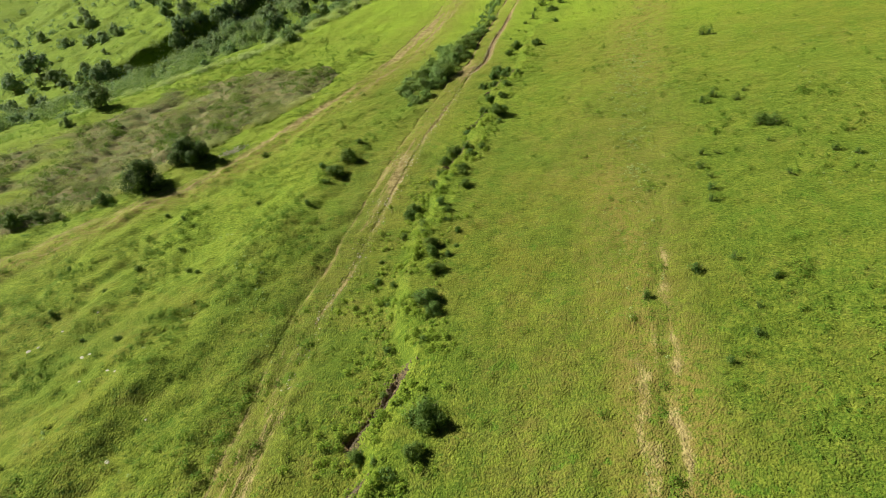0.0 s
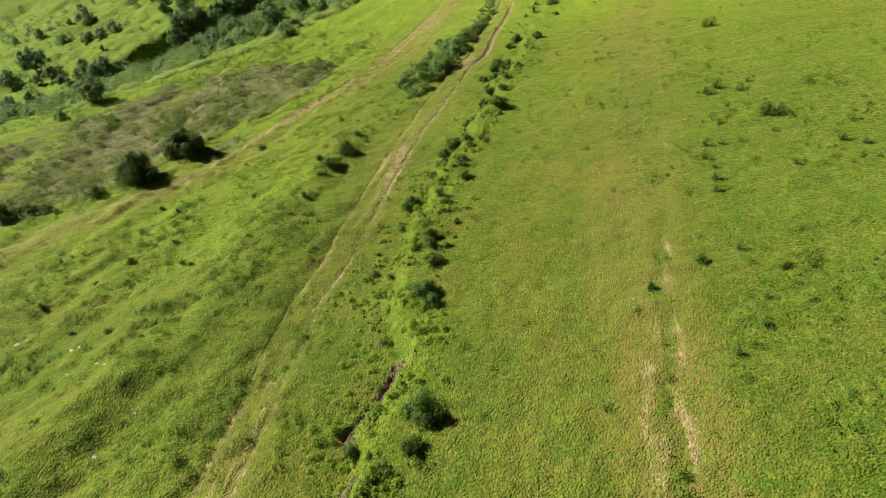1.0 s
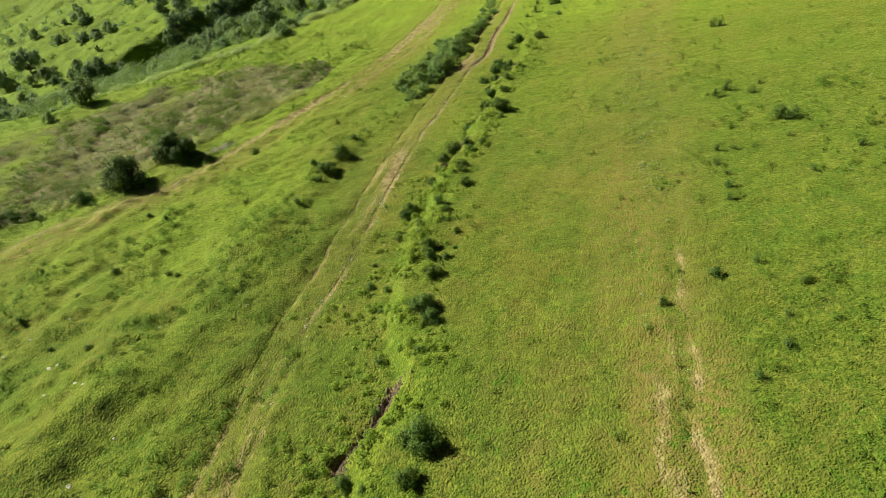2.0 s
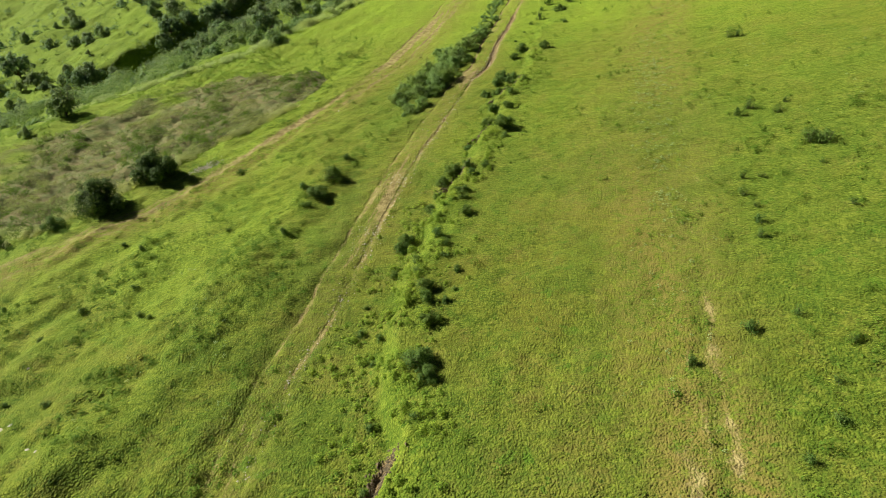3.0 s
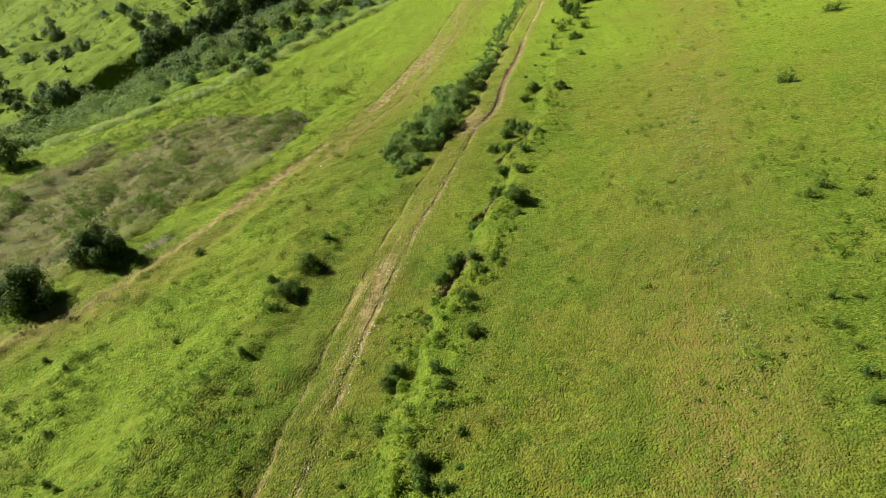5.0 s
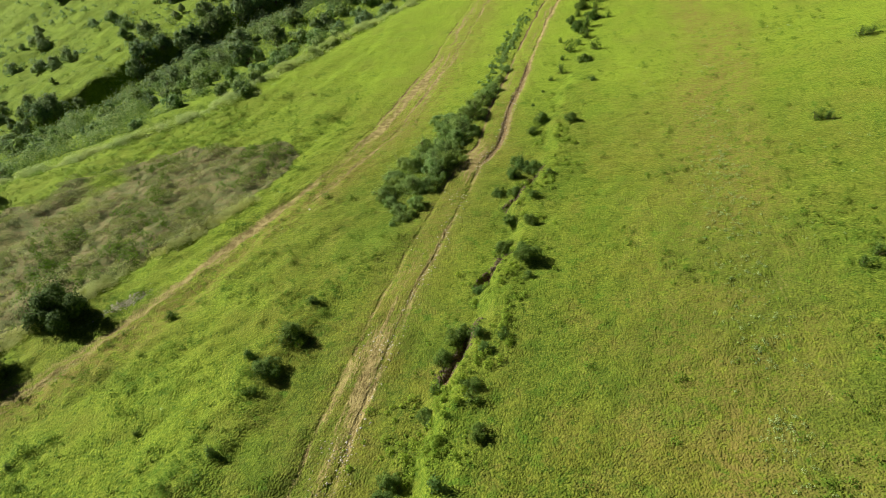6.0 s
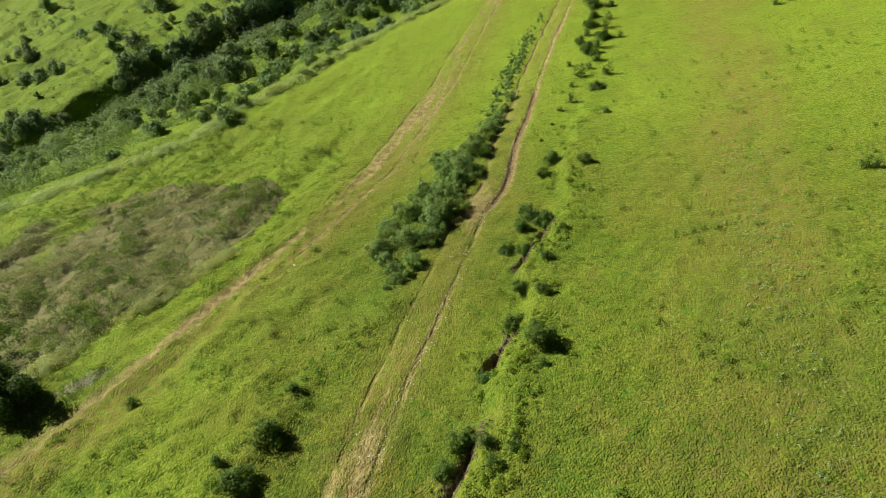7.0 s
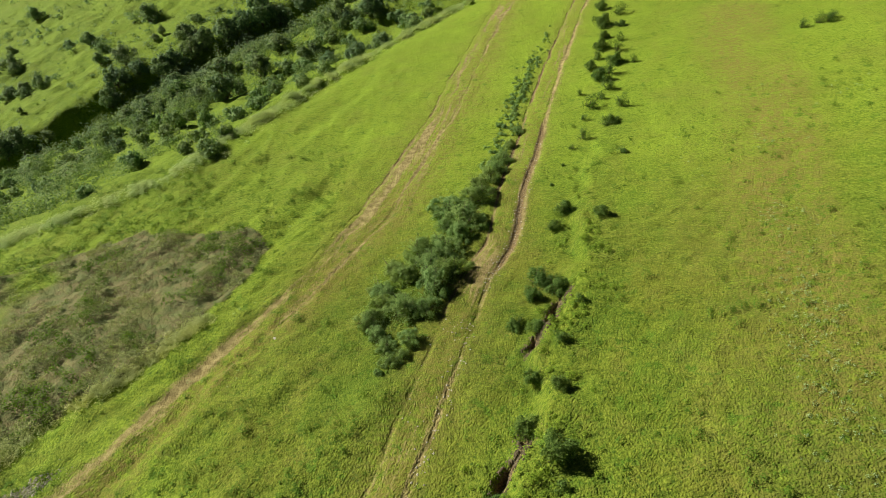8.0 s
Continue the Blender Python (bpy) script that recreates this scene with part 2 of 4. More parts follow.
DITCH = [(30, 165), (22, 137), (17, 112), (11, 93), (8.4, 80.5), (6.4, 77.2), (5.2, 75), (5, 70.3), (4.1, 67.5), (2.9, 65.8), (1.9, 60), (0, 56.2), (-2.1, 46), (-3.2, 39.7), (-3.6, 35.6), (-3.2, 32), (-2.2, 29.7), (-2.4, 28.6), (-2.9, 27.6), (-3.5, 26), (-4.2, 24.6), (-4.9, 23.5), (-4.0, 21.1), (-4.6, 19.8), (-5.5, 8)]
RIDGE = [(-3.5, 73), (-6.1, 69), (-9.8, 63.5), (-11.6, 59), (-12.8, 55), (-14, 50), (-16.5, 44)]
STEPS = [[(-13.6, 14), (-14.1, 21), (-14.5, 24.4), (-14.8, 28), (-13.6, 31), (-11.8, 34.5), (-10, 38)], [(-21.1, 17), (-20.7, 24), (-20.3, 27), (-18.9, 30), (-16.6, 34)]]
SHOULDER = [(-13, 52), (-16, 42), (-19, 34), (-22.5, 25), (-27, 14)]
EDGE = [(4, 178), (-5.4, 159), (-14.3, 141), (-21.8, 121), (-28, 107), (-38, 98), (-50, 93.5), (-75, 84)]
VALLEY = [(10, 240), (-12, 223), (-30, 212), (-41, 206), (-49, 200), (-60, 194), (-70, 189), (-79, 182), (-86, 174), (-93, 165), (-103, 152), (-125, 124)]
PATCH = [(-15.5, 91.5), (-15.6, 87), (-18.5, 82), (-22.3, 76.5), (-26, 73), (-29, 68), (-34.3, 60.5), (-42.7, 52), (-60, 38), (-70, 55), (-49, 77), (-42, 87), (-34, 94.5), (-25.5, 96.5), (-19, 96)]


def smooth(v, lo, hi):
    v = np.clip((v - lo) / (hi - lo), 0, 1)
    return v * v * (3 - 2 * v)


def beside(line, x, y):
    """How far each place lies to the right (minus: left) of a line walked from its first corner, and how far along it."""
    best, side, along, run = np.full(np.shape(x), 1e9), np.zeros(np.shape(x)), np.zeros(np.shape(x)), 0.0
    for (ax, ay), (bx, by) in zip(line, line[1:]):
        dx, dy = bx - ax, by - ay
        size = math.hypot(dx, dy)
        f = np.clip(((x - ax) * dx + (y - ay) * dy) / size**2, 0, 1)
        d = np.hypot(x - ax - f * dx, y - ay - f * dy)
        near = d < best
        best = np.where(near, d, best)
        side = np.where(near, np.sign((x - ax) * dy - (y - ay) * dx), side)
        along = np.where(near, run + f * size, along)
        run += size
    return best * side, along


def inside(ring, x, y):
    """1 inside a ring of corners, 0 outside."""
    odd = np.zeros(np.shape(x), bool)
    for (ax, ay), (bx, by) in zip(ring, ring[1:] + ring[:1]):
        cut = (ay > y) != (by > y)
        odd ^= cut & (x < ax + (y - ay) * (bx - ax) / (by - ay + 1e-9))
    return odd.astype(float)


def slope(x, y):
    """The broad form of the hillside and of the ravine beyond its edge."""
    x, y = np.clip(x, -160, 80), np.clip(y, -20, 300)
    a, b = x / 50, y / 100
    field = 4.24 + 9.31 * a - 6.49 * b + 2.68 * a * a - 1.06 * a * b - 0.35 * b * b
    u = (x + 48) * -0.83 + (y - 97) * 0.55 + 5
    near = field - 0.17 * (u + np.sqrt(u * u + 9))
    far = -33.8 + 0.27 * (x + 74) + 0.11 * (y - 164)
    d = far - near
    z = near + smooth(u, 8, 30) * 0.5 * (d + np.sqrt(d * d + 4))
    v, _ = beside(VALLEY, x, y)
    return z - 7.0 * np.where(v > 0, 1 - smooth(v + 1.5 * lattice(x / 6, y / 6, 67), 0.3, 9.0), np.exp(-((v / 10) ** 2))) * smooth(-x, 5, 40)


def land(x, y):
    """The slope with the bank along the ditch and the low ridge."""
    s, _ = beside(DITCH, x, y)
    s = -s
    s = s + 0.5 * smooth(y, 29, 36) * np.sin(x * 1.9 + y * 0.8) * np.sin(y * 0.53 + 1)
    rise = smooth(s, -0.4, 0.9)
    bank = 0.72 * rise * np.exp(-np.maximum(s, 0) / 9) - 0.45 * (1 - rise) * np.exp(-np.abs(s) / 7)
    fade = smooth(y, 5, 20) * (1 - smooth(y, 85, 115))
    r, _ = beside(RIDGE, x, y)
    h, _ = beside(SHOULDER, x, y)
    steps_down = 0.0
    for line in STEPS:
        d, _ = beside(line, x, y)
        steps_down = steps_down + 0.30 * (1 - smooth(d, -1.5, 1.5)) * np.exp(-np.maximum(-d, 0) / 4) * smooth(y, 14, 18) * (1 - smooth(y, 31, 37))
    return slope(x, y) + bank * fade + steps_down + 0.35 * np.exp(-((r / 1.6) ** 2)) + 0.85 * np.exp(-((h / 4.2) ** 2)) * smooth(y, 2, 12) * (1 - smooth(y, 44, 54))

def cracks(y):
    """Where the ditch lies open as a bare crack, by metres ahead."""
    return sum(smooth(y, lo - 0.8, lo + 0.8) * (1 - smooth(y, hi - 0.8, hi + 0.8)) for lo, hi in ((17.5, 20.5), (23, 29), (56, 60.5), (65.3, 68.8), (75.3, 80.8)))


def ground_layers(x, y):
    """Height and cover of the ground: bare soil, dry grass, lush grass, weeds."""
    z = land(x, y)
    near = smooth(y, -40, -10) * (1 - smooth(np.abs(x), 140, 200)) * (1 - smooth(y, 260, 320))
    wob = fractal(x, y, 3.0, 3, 5)
    # hummocks, rougher on the left-hand slope, and fine grazing tufts
    rough = 0.05 + 0.03 * smooth(-x, -2, 14)
    z = z + near * (rough * fractal(x, y, 2.6, 2, 11) + 0.10 * fractal(x, y, 9, 2, 17) + (0.065 + 0.04 * smooth(-x, 4, 12)) * fractal(x, y, 0.8, 2, 23))
    # swells and cattle steps running along the left-hand slope
    lower = near * smooth(-x, 3, 12)
    z = z + lower * (0.24 * fractal(x * 0.94 - y * 0.35, (x * 0.35 + y * 0.94) / 5, 2.6, 2, 57) + 0.06 * fractal((x * 0.76 - y * 0.65), (x * 0.65 + y * 0.76) / 6, 0.9, 2, 59))
    z = z + lower * (1 - smooth(y, 60, 85)) * 0.12 * smooth(fractal(x, y * 1.3, 1.0, 2, 61), 0.1, 0.75) * smooth(fractal(x, y, 5, 2, 63), -0.4, 0.3)
    # the left-hand cart track
    s, al = beside(TRACK, x, y)
    s = s + 0.2 * wob
    left_rut, right_rut = np.exp(-(((s + 0.9) / 0.55) ** 2)), np.exp(-(((s - 1.15) / 0.5) ** 2))
    patchy = 0.5 + 0.5 * fractal(al, al * 0, 14, 3, 31) + 0.35 * fractal(x, y, 1.6, 2, 33)
    lit = smooth(y, 62, 74) * (1 - smooth(y, 92, 100)) + 0.4 * (1 - smooth(y, 50, 57))
    upper = smooth(y, 84, 100)
    third = np.exp(-(((s - 2.6) / 0.35) ** 2)) * smooth(y, 70, 80)
    z = z - 0.035 * left_rut - 0.03 * right_rut - 0.04 * third - 0.08 * np.exp(-(((s + 1.9) / 0.25) ** 2)) * upper
    line = np.exp(-(((s + 1.9) / 0.3) ** 2)) * smooth(y, 94, 102) * (1 - smooth(y, 135, 150))
    bare = 0.45 * line + 0.14 * upper * (1 - smooth(y, 125, 150)) * np.exp(-(((s + 0.9) / 1.0) ** 2)) + left_rut * (0.26 + 0.22 * patchy + 0.38 * lit) + right_rut * (0.10 + 0.18 * patchy + 0.08 * upper) + (0.08 + 0.14 * upper * (1 - smooth(y, 108, 140))) * np.exp(-((s / 1.9) ** 2)) + 0.15 * third * patchy
    band = np.exp(-(((s - 0.5) / 2.0) ** 2))
    bare = bare + band * (0.13 + 0.40 * fractal(s, al / 14, 0.9, 3, 35)) * smooth(y, 36, 50)
    furrows = np.exp(-(((s - 2.8) / 3.0) ** 2)) * smooth(y, 66, 76) * (1 - smooth(y, 105, 120))
    z = z + 0.06 * furrows * fractal(s, al / 16, 1.3, 2, 34)
    mud = 0.35 * line
    dry = 0.95 * np.exp(-(((s - 0.9) / (2.0 + 1.3 * upper)) ** 2))
    lane = np.exp(-(((s - 0.8) / (1.9 + 1.2 * smooth(y, 66, 84))) ** 2)) * smooth(y, 34, 46)
    across, along = s, al
    cart = np.exp(-(((s + 0.4) / 2.6) ** 4)) * smooth(y, 72, 92) * (1 - smooth(y, 150, 180))
    # the tractor ruts
    s, al = beside(RUTS, x, y)
    s = -s + 0.1 * wob + 0.1 * lattice(al / 3.0, al * 0, 39)
    muddy = smooth(y, 82, 90) * (1 - smooth(y, 104, 118))
    one, two = np.exp(-((s / 0.32) ** 2)), np.exp(-(((s + 2.2) / 0.26) ** 2))
    patchy = 0.5 + 0.5 * fractal(al, al * 0, 7, 3, 37) + 0.4 * fractal(x, y, 1.3, 2, 38)
    churned = np.exp(-(((s + 1.2) / 1.5) ** 2)) * np.exp(-(((y - 84.5) / 4) ** 2))
    z = z - (0.06 + 0.13 * muddy * np.clip(patchy + 0.3, 0, 1.2)) * one - (0.08 + 0.12 * smooth(y, 80, 100)) * two
    z = z + 0.10 * churned * fractal(x, y, 0.8, 2, 36)
    bare = bare + one * (0.10 + 0.40 * patchy + 0.4 * muddy) + two * (0.22 + 0.30 * patchy + 0.3 * muddy) + (0.13 + 0.10 * smooth(y, 48, 56) * smooth(84 - y, 0, 8) + 0.42 * fractal(s, al / 12, 0.8, 3, 40)) * np.exp(-(((s + 1.0) / 1.5) ** 2)) + 0.2 * np.exp(-(((s + 0.3) / 0.8) ** 2)) * smooth(y, 44, 56) * smooth(80 - y, 0, 10) + 0.5 * churned + 0.34 * np.exp(-(((s - 0.4) / 0.6) ** 2)) * smooth(y, 84, 92) + 0.25 * (one + two) * smooth(y, 95, 105)
    mud = mud + 0.75 * one * muddy + 0.35 * churned + two * (0.2 + 0.35 * smooth(y, 90, 100))
    dry = dry + 0.7 * np.exp(-(((s + 1.1) / 2.2) ** 2))
    lane = lane + np.exp(-(((s + 1.0) / 1.7) ** 2))
    rut = np.exp(-(((s + 1.1) / 2.2) ** 4)) * smooth(y, 14, 22) * (0.45 + 0.55 * smooth(y, 44, 60))
    nearer = np.abs(s) < np.abs(across)
    across, along = np.where(nearer, s, across), np.where(nearer, al + 500, along)
    rut = rut * nearer
    # the worn strip on the right
    s, al = beside(WORN, x, y)
    s = -s + 0.4 * wob
    patchy = 0.5 + 0.5 * fractal(al, al * 0, 6, 3, 43)
    wheel = np.exp(-(((s - 0.3) / 0.42) ** 2))
    seam = np.exp(-(((s + 0.3) / 0.3) ** 2)) * smooth(44 - y, 0, 10)
    z = z - 0.06 * wheel - 0.10 * seam
    near_end = smooth(40 - y, 0, 12)
    spotty = np.clip(0.5 + 0.9 * fractal(x, y, 2.2, 3, 103), 0, 1.3)
    bare = bare + wheel * (0.10 + 0.34 * patchy + 0.25 * near_end * spotty) * (1 - 0.45 * smooth(y, 34, 50)) + np.exp(-(((s + 1.4) / 0.9) ** 2)) * (0.04 + 0.42 * near_end) * spotty + (0.16 + 0.34 * spotty * patchy) * 0.75 * np.exp(-((s / 1.6) ** 2)) * (1 - 0.4 * smooth(y, 60, 90)) * (1 - 0.9 * np.exp(-(((s + 0.3) / 0.35) ** 2)) * near_end)
    dry = dry + (0.95 - 0.2 * smooth(y, 45, 80)) * np.exp(-(((s + 0.6) / 2.8) ** 2)) * (0.75 + 0.5 * fractal(x, y, 4, 2, 107))
    # drier, olive turf below the strip, in faint mowing lines
    dry = dry + smooth(s, -12, -1) * (1 - smooth(s, 1, 4)) * (0.50 + 0.45 * fractal(s * 1.6, al * 0.3, 5, 3, 141) + 0.16 * lattice(s / 1.1, al / 40, 143))
    lane = lane + 0.6 * np.exp(-(((s + 0.3) / 1.8) ** 2))
    nearer = np.abs(s) < np.abs(across)
    across, along = np.where(nearer, s, across), np.where(nearer, al + 1000, along)
    # the ditch at the foot of the bank, with open cracks
    s, al = beside(DITCH, x, y)
    s = -s + 0.25 * wob + 0.12 * lattice(x / 0.9, y / 0.9, 45)
    span = smooth(y, 8, 16) * (1 - smooth(y, 92, 102))
    gap = cracks(y) * np.clip(0.85 + 0.35 * fractal(x, y, 1.4, 2, 49), 0.3, 1.2)
    cut = np.exp(-((s / 0.27) ** 2))
    z = z - cut * (0.3 * span * smooth(fractal(x, y, 3, 2, 47), -0.4, 0.2) + (0.24 + 0.3 * smooth(y, 40, 55)) * gap)
    bare = bare + 1.5 * cut * gap
    mud = mud + cut * gap
    verge = np.exp(-(((s - 0.4) / 2.2) ** 2)) * span
    z = z + verge * (0.16 * np.abs(fractal(x, y, 1.1, 3, 53)) + 0.14 * fractal(s, al / 9, 1.0, 2, 55))
    lush = np.exp(-(((s - 1.2) / 2.0) ** 2)) * smooth(y, 5, 20) * (1 - smooth(y, 100, 125))
    # weeds and the grassy edges
    weed = inside(PATCH, x + 1.2 * wob, y + 1.2 * fractal(x, y, 3, 3, 71)) * smooth(fractal(x, y, 6, 3, 77), -1.1, -0.1)
    z = z + weed * (0.12 + 0.10 * fractal(x, y, 0.9, 2, 83))
    e, _ = beside(EDGE, x, y)
    lush = lush + 0.8 * smooth(e, 3, 7) * near
    z = z + near * smooth(e, 4, 11) * (0.5 * fractal(x, y, 4, 3, 91) + 0.9 * fractal(x, y, 16, 2, 93))
    # the left-hand term also paints the slope's shading as darker turf
    lush = np.clip(lush * (0.55 + 0.6 * smooth(fractal(x, y, 2.2, 3, 97), -0.3, 0.5)) + 0.6 * smooth(-x, 3, 9) * (1 - smooth(-x, 15, 23)) * smooth(fractal(x, y, 7, 2, 99), -0.5, 0.4) * (1 - smooth(y, 50, 80)) + 0.7 * seam + smooth(x, 13, 17) * (0.6 + 0.5 * smooth(fractal(x, y, 2.6, 3, 121), 0.0, 0.5)) * (1 - smooth(y, 50, 85)), 0, 1)
    z = z + near * (0.3 + 0.6 * smooth(y, 108, 122)) * np.exp(-(((e - 2.4) / 1.5) ** 2)) * smooth(y, 95, 106) * (0.9 + 0.2 * fractal(x, y, 2.4, 2, 95))
    # fresh regrowth higher up the hill and between the cart track and the ravine, also painting in the glow of backlit
    # grass
    s, _ = beside(TRACK, x, y)
    # the sunlit strip of the ditch bank, put into the grass colour
    bank, _ = beside(DITCH, x, y)
    bank = np.exp(-(((bank + 1.1) / 1.3) ** 2)) * smooth(y, 12, 20) * (1 - smooth(y, 92, 104))
    fresh = np.maximum((0.85 - 0.2 * smooth(x, 18, 30)) * smooth(y + 14 * fractal(x, y, 22, 2, 111), 66, 112), 0.6 * smooth(-s, 2, 6) * smooth(y, 62, 80))
    # the sunlit upper part of the left-hand slope, painted as brighter grass
    fresh = np.maximum(fresh, smooth(-x, 7, 16) * (0.25 + 0.5 * smooth(y, 34, 52)) * (0.75 + 0.25 * fractal(x, y, 9, 3, 113)))
    fresh = np.clip(np.maximum(fresh, 0.35 * bank), 0, 1) * (0.75 + 0.25 * smooth(fractal(x, y, 3.5, 3, 117), -0.5, 0.3)) * (1 - weed)
    lush = lush * (1 - 0.7 * bank)
    return z, {"bare": np.clip(bare, 0, 1.4), "dry": np.clip(dry * (1 - lush * 0.4), 0, 1), "lush": lush, "weed": weed, "mud": np.clip(mud, 0, 1), "fresh": fresh, "lane": np.clip(lane, 0, 1), "across": across, "along": along, "rut": rut, "cart": cart}


def height(x, y):
    return float(ground_layers(np.array([float(x)]), np.array([float(y)]))[0][0])


# ---- the ground: one sheet, fine where the flight passes, reaching the horizon ----
def steps(lo, hi, fine, before, after, reach):
    """Grid lines: fine between lo and hi, up to 1.1 m apart for a stretch before and after, then ever coarser to the horizon."""
    mid = list(np.arange(lo, hi + fine / 2, fine))

    def run(count):
        d, a, out = fine, 0.0, []
        while a < reach:
            d = min(d * 1.06, 1.1) if len(out) < count else min(d * 1.25, 250)
            a += d
            out.append(a)
        return out

    return np.array([lo - a for a in run(before)[::-1]] + mid + [hi + a for a in run(after)])


def build_ground():
    xs, ys = steps(-31, 24, 0.25, 130, 50, 2600), steps(16, 96, 0.25, 12, 165, 2600)
    gx, gy = np.meshgrid(xs, ys)
    z, layers = ground_layers(gx.ravel(), gy.ravel())
    w, h = len(xs), len(ys)
    i = (np.arange(h - 1)[:, None] * w + np.arange(w - 1)[None, :]).ravel()
    data = mesh_of("ground", np.stack([gx.ravel(), gy.ravel(), z], 1), np.stack([i, i + 1, i + w + 1, i + w], 1), GROUND, True)
    for name, values in layers.items():
        data.attributes.new(name, "FLOAT", "POINT").data.foreach_set("value", values.astype(np.float32))
    tagged(new("ground", data), "sloping green cattle pasture with worn dirt tracks", "pasture", kind="structure")


build_ground()

RNG = np.random.default_rng(7)


# ---- plants ----
def blades(places, heights, width, count, lean, rng):
    """Tufts of grass: count pointed blades fanning out of each place."""
    n = len(places)
    p = np.repeat(places, count, 0) + np.c_[rng.normal(0, 0.035, (n * count, 2)), np.zeros(n * count)]
    h = np.repeat(heights, count) * rng.uniform(0.6, 1.1, n * count)
    a = rng.uniform(0, 2 * np.pi, n * count)
    side = np.stack([-np.sin(a), np.cos(a), a * 0], 1) * (np.repeat(np.broadcast_to(width, n), count) / 2)[:, None]
    out = np.stack([np.cos(a), np.sin(a), a * 0], 1) * (h * lean * rng.uniform(0.3, 1.2, n * count))[:, None]
    tip = p + out + np.stack([a * 0, a * 0, h], 1)
    base = p - np.array([0, 0, 0.03])
    v = np.stack([base - side, base + side, tip], 1).reshape(-1, 3)
    return v, np.arange(len(v)).reshape(-1, 3)


def leaves_at(points, normals, size, rng, jitter=0.7):
    """Diamond-shaped leaves, folded along the middle, facing outwards with some disorder."""
    n = len(points)
    nrm = normals + rng.normal(0, jitter, (n, 3))
    nrm /= np.linalg.norm(nrm, axis=1)[:, None] + 1e-9
    along = np.cross(nrm, rng.normal(0, 1, (n, 3)))
    along /= np.linalg.norm(along, axis=1)[:, None] + 1e-9
    across = np.cross(nrm, along)
    size = (size * rng.uniform(0.6, 1.3, n))[:, None]
    fold = nrm * size * 0.12
    v = np.stack([points - along * size, points + across * size * 0.5 - fold, points + along * size, points - across * size * 0.5 - fold], 1).reshape(-1, 3)
    i = np.arange(0, 4 * n, 4)
    return v, np.concatenate([np.stack([i, i + 1, i + 2], 1), np.stack([i, i + 2, i + 3], 1)])


def shell(centres, radii, total, rng, low=-0.35):
    """Places and outward directions on the skins of many lumps."""
    share = radii**2
    which = rng.choice(len(centres), total, p=share / share.sum())
    d = rng.normal(0, 1, (total, 3))
    d /= np.linalg.norm(d, axis=1)[:, None]
    d[:, 2] = np.where(d[:, 2] < low, -d[:, 2], d[:, 2])
    r = radii[which] * rng.uniform(0.55, 1.12, total)
    return centres[which] + d * r[:, None], d


def rods(starts, ends, thick, bend, rng, sides=5, rings=4):
    """Tapered, slightly bent branches."""
    verts, faces = [], []
    for s, e, t in zip(starts, ends, thick):
        s, e = np.array(s, float), np.array(e, float)
        way = e - s
        span = np.linalg.norm(way)
        u = np.cross(way, (0.3, 0.5, 0.1))
        u /= np.linalg.norm(u)
        v = np.cross(way / span, u)
        off = rng.normal(0, bend * span, 3)
        first = len(verts)
        for k in range(rings):
            f = k / (rings - 1)
            c = s + way * f + off * math.sin(f * math.pi)
            for q in range(sides):
                ang = 2 * math.pi * q / sides
                verts.append(c + (u * math.cos(ang) + v * math.sin(ang)) * t * (1 - 0.8 * f))
        for k in range(rings - 1):
            for q in range(sides):
                a, b = first + k * sides + q, first + k * sides + (q + 1) % sides
                faces.append((a, b, b + sides, a + sides))
    return np.array(verts), np.array(faces)


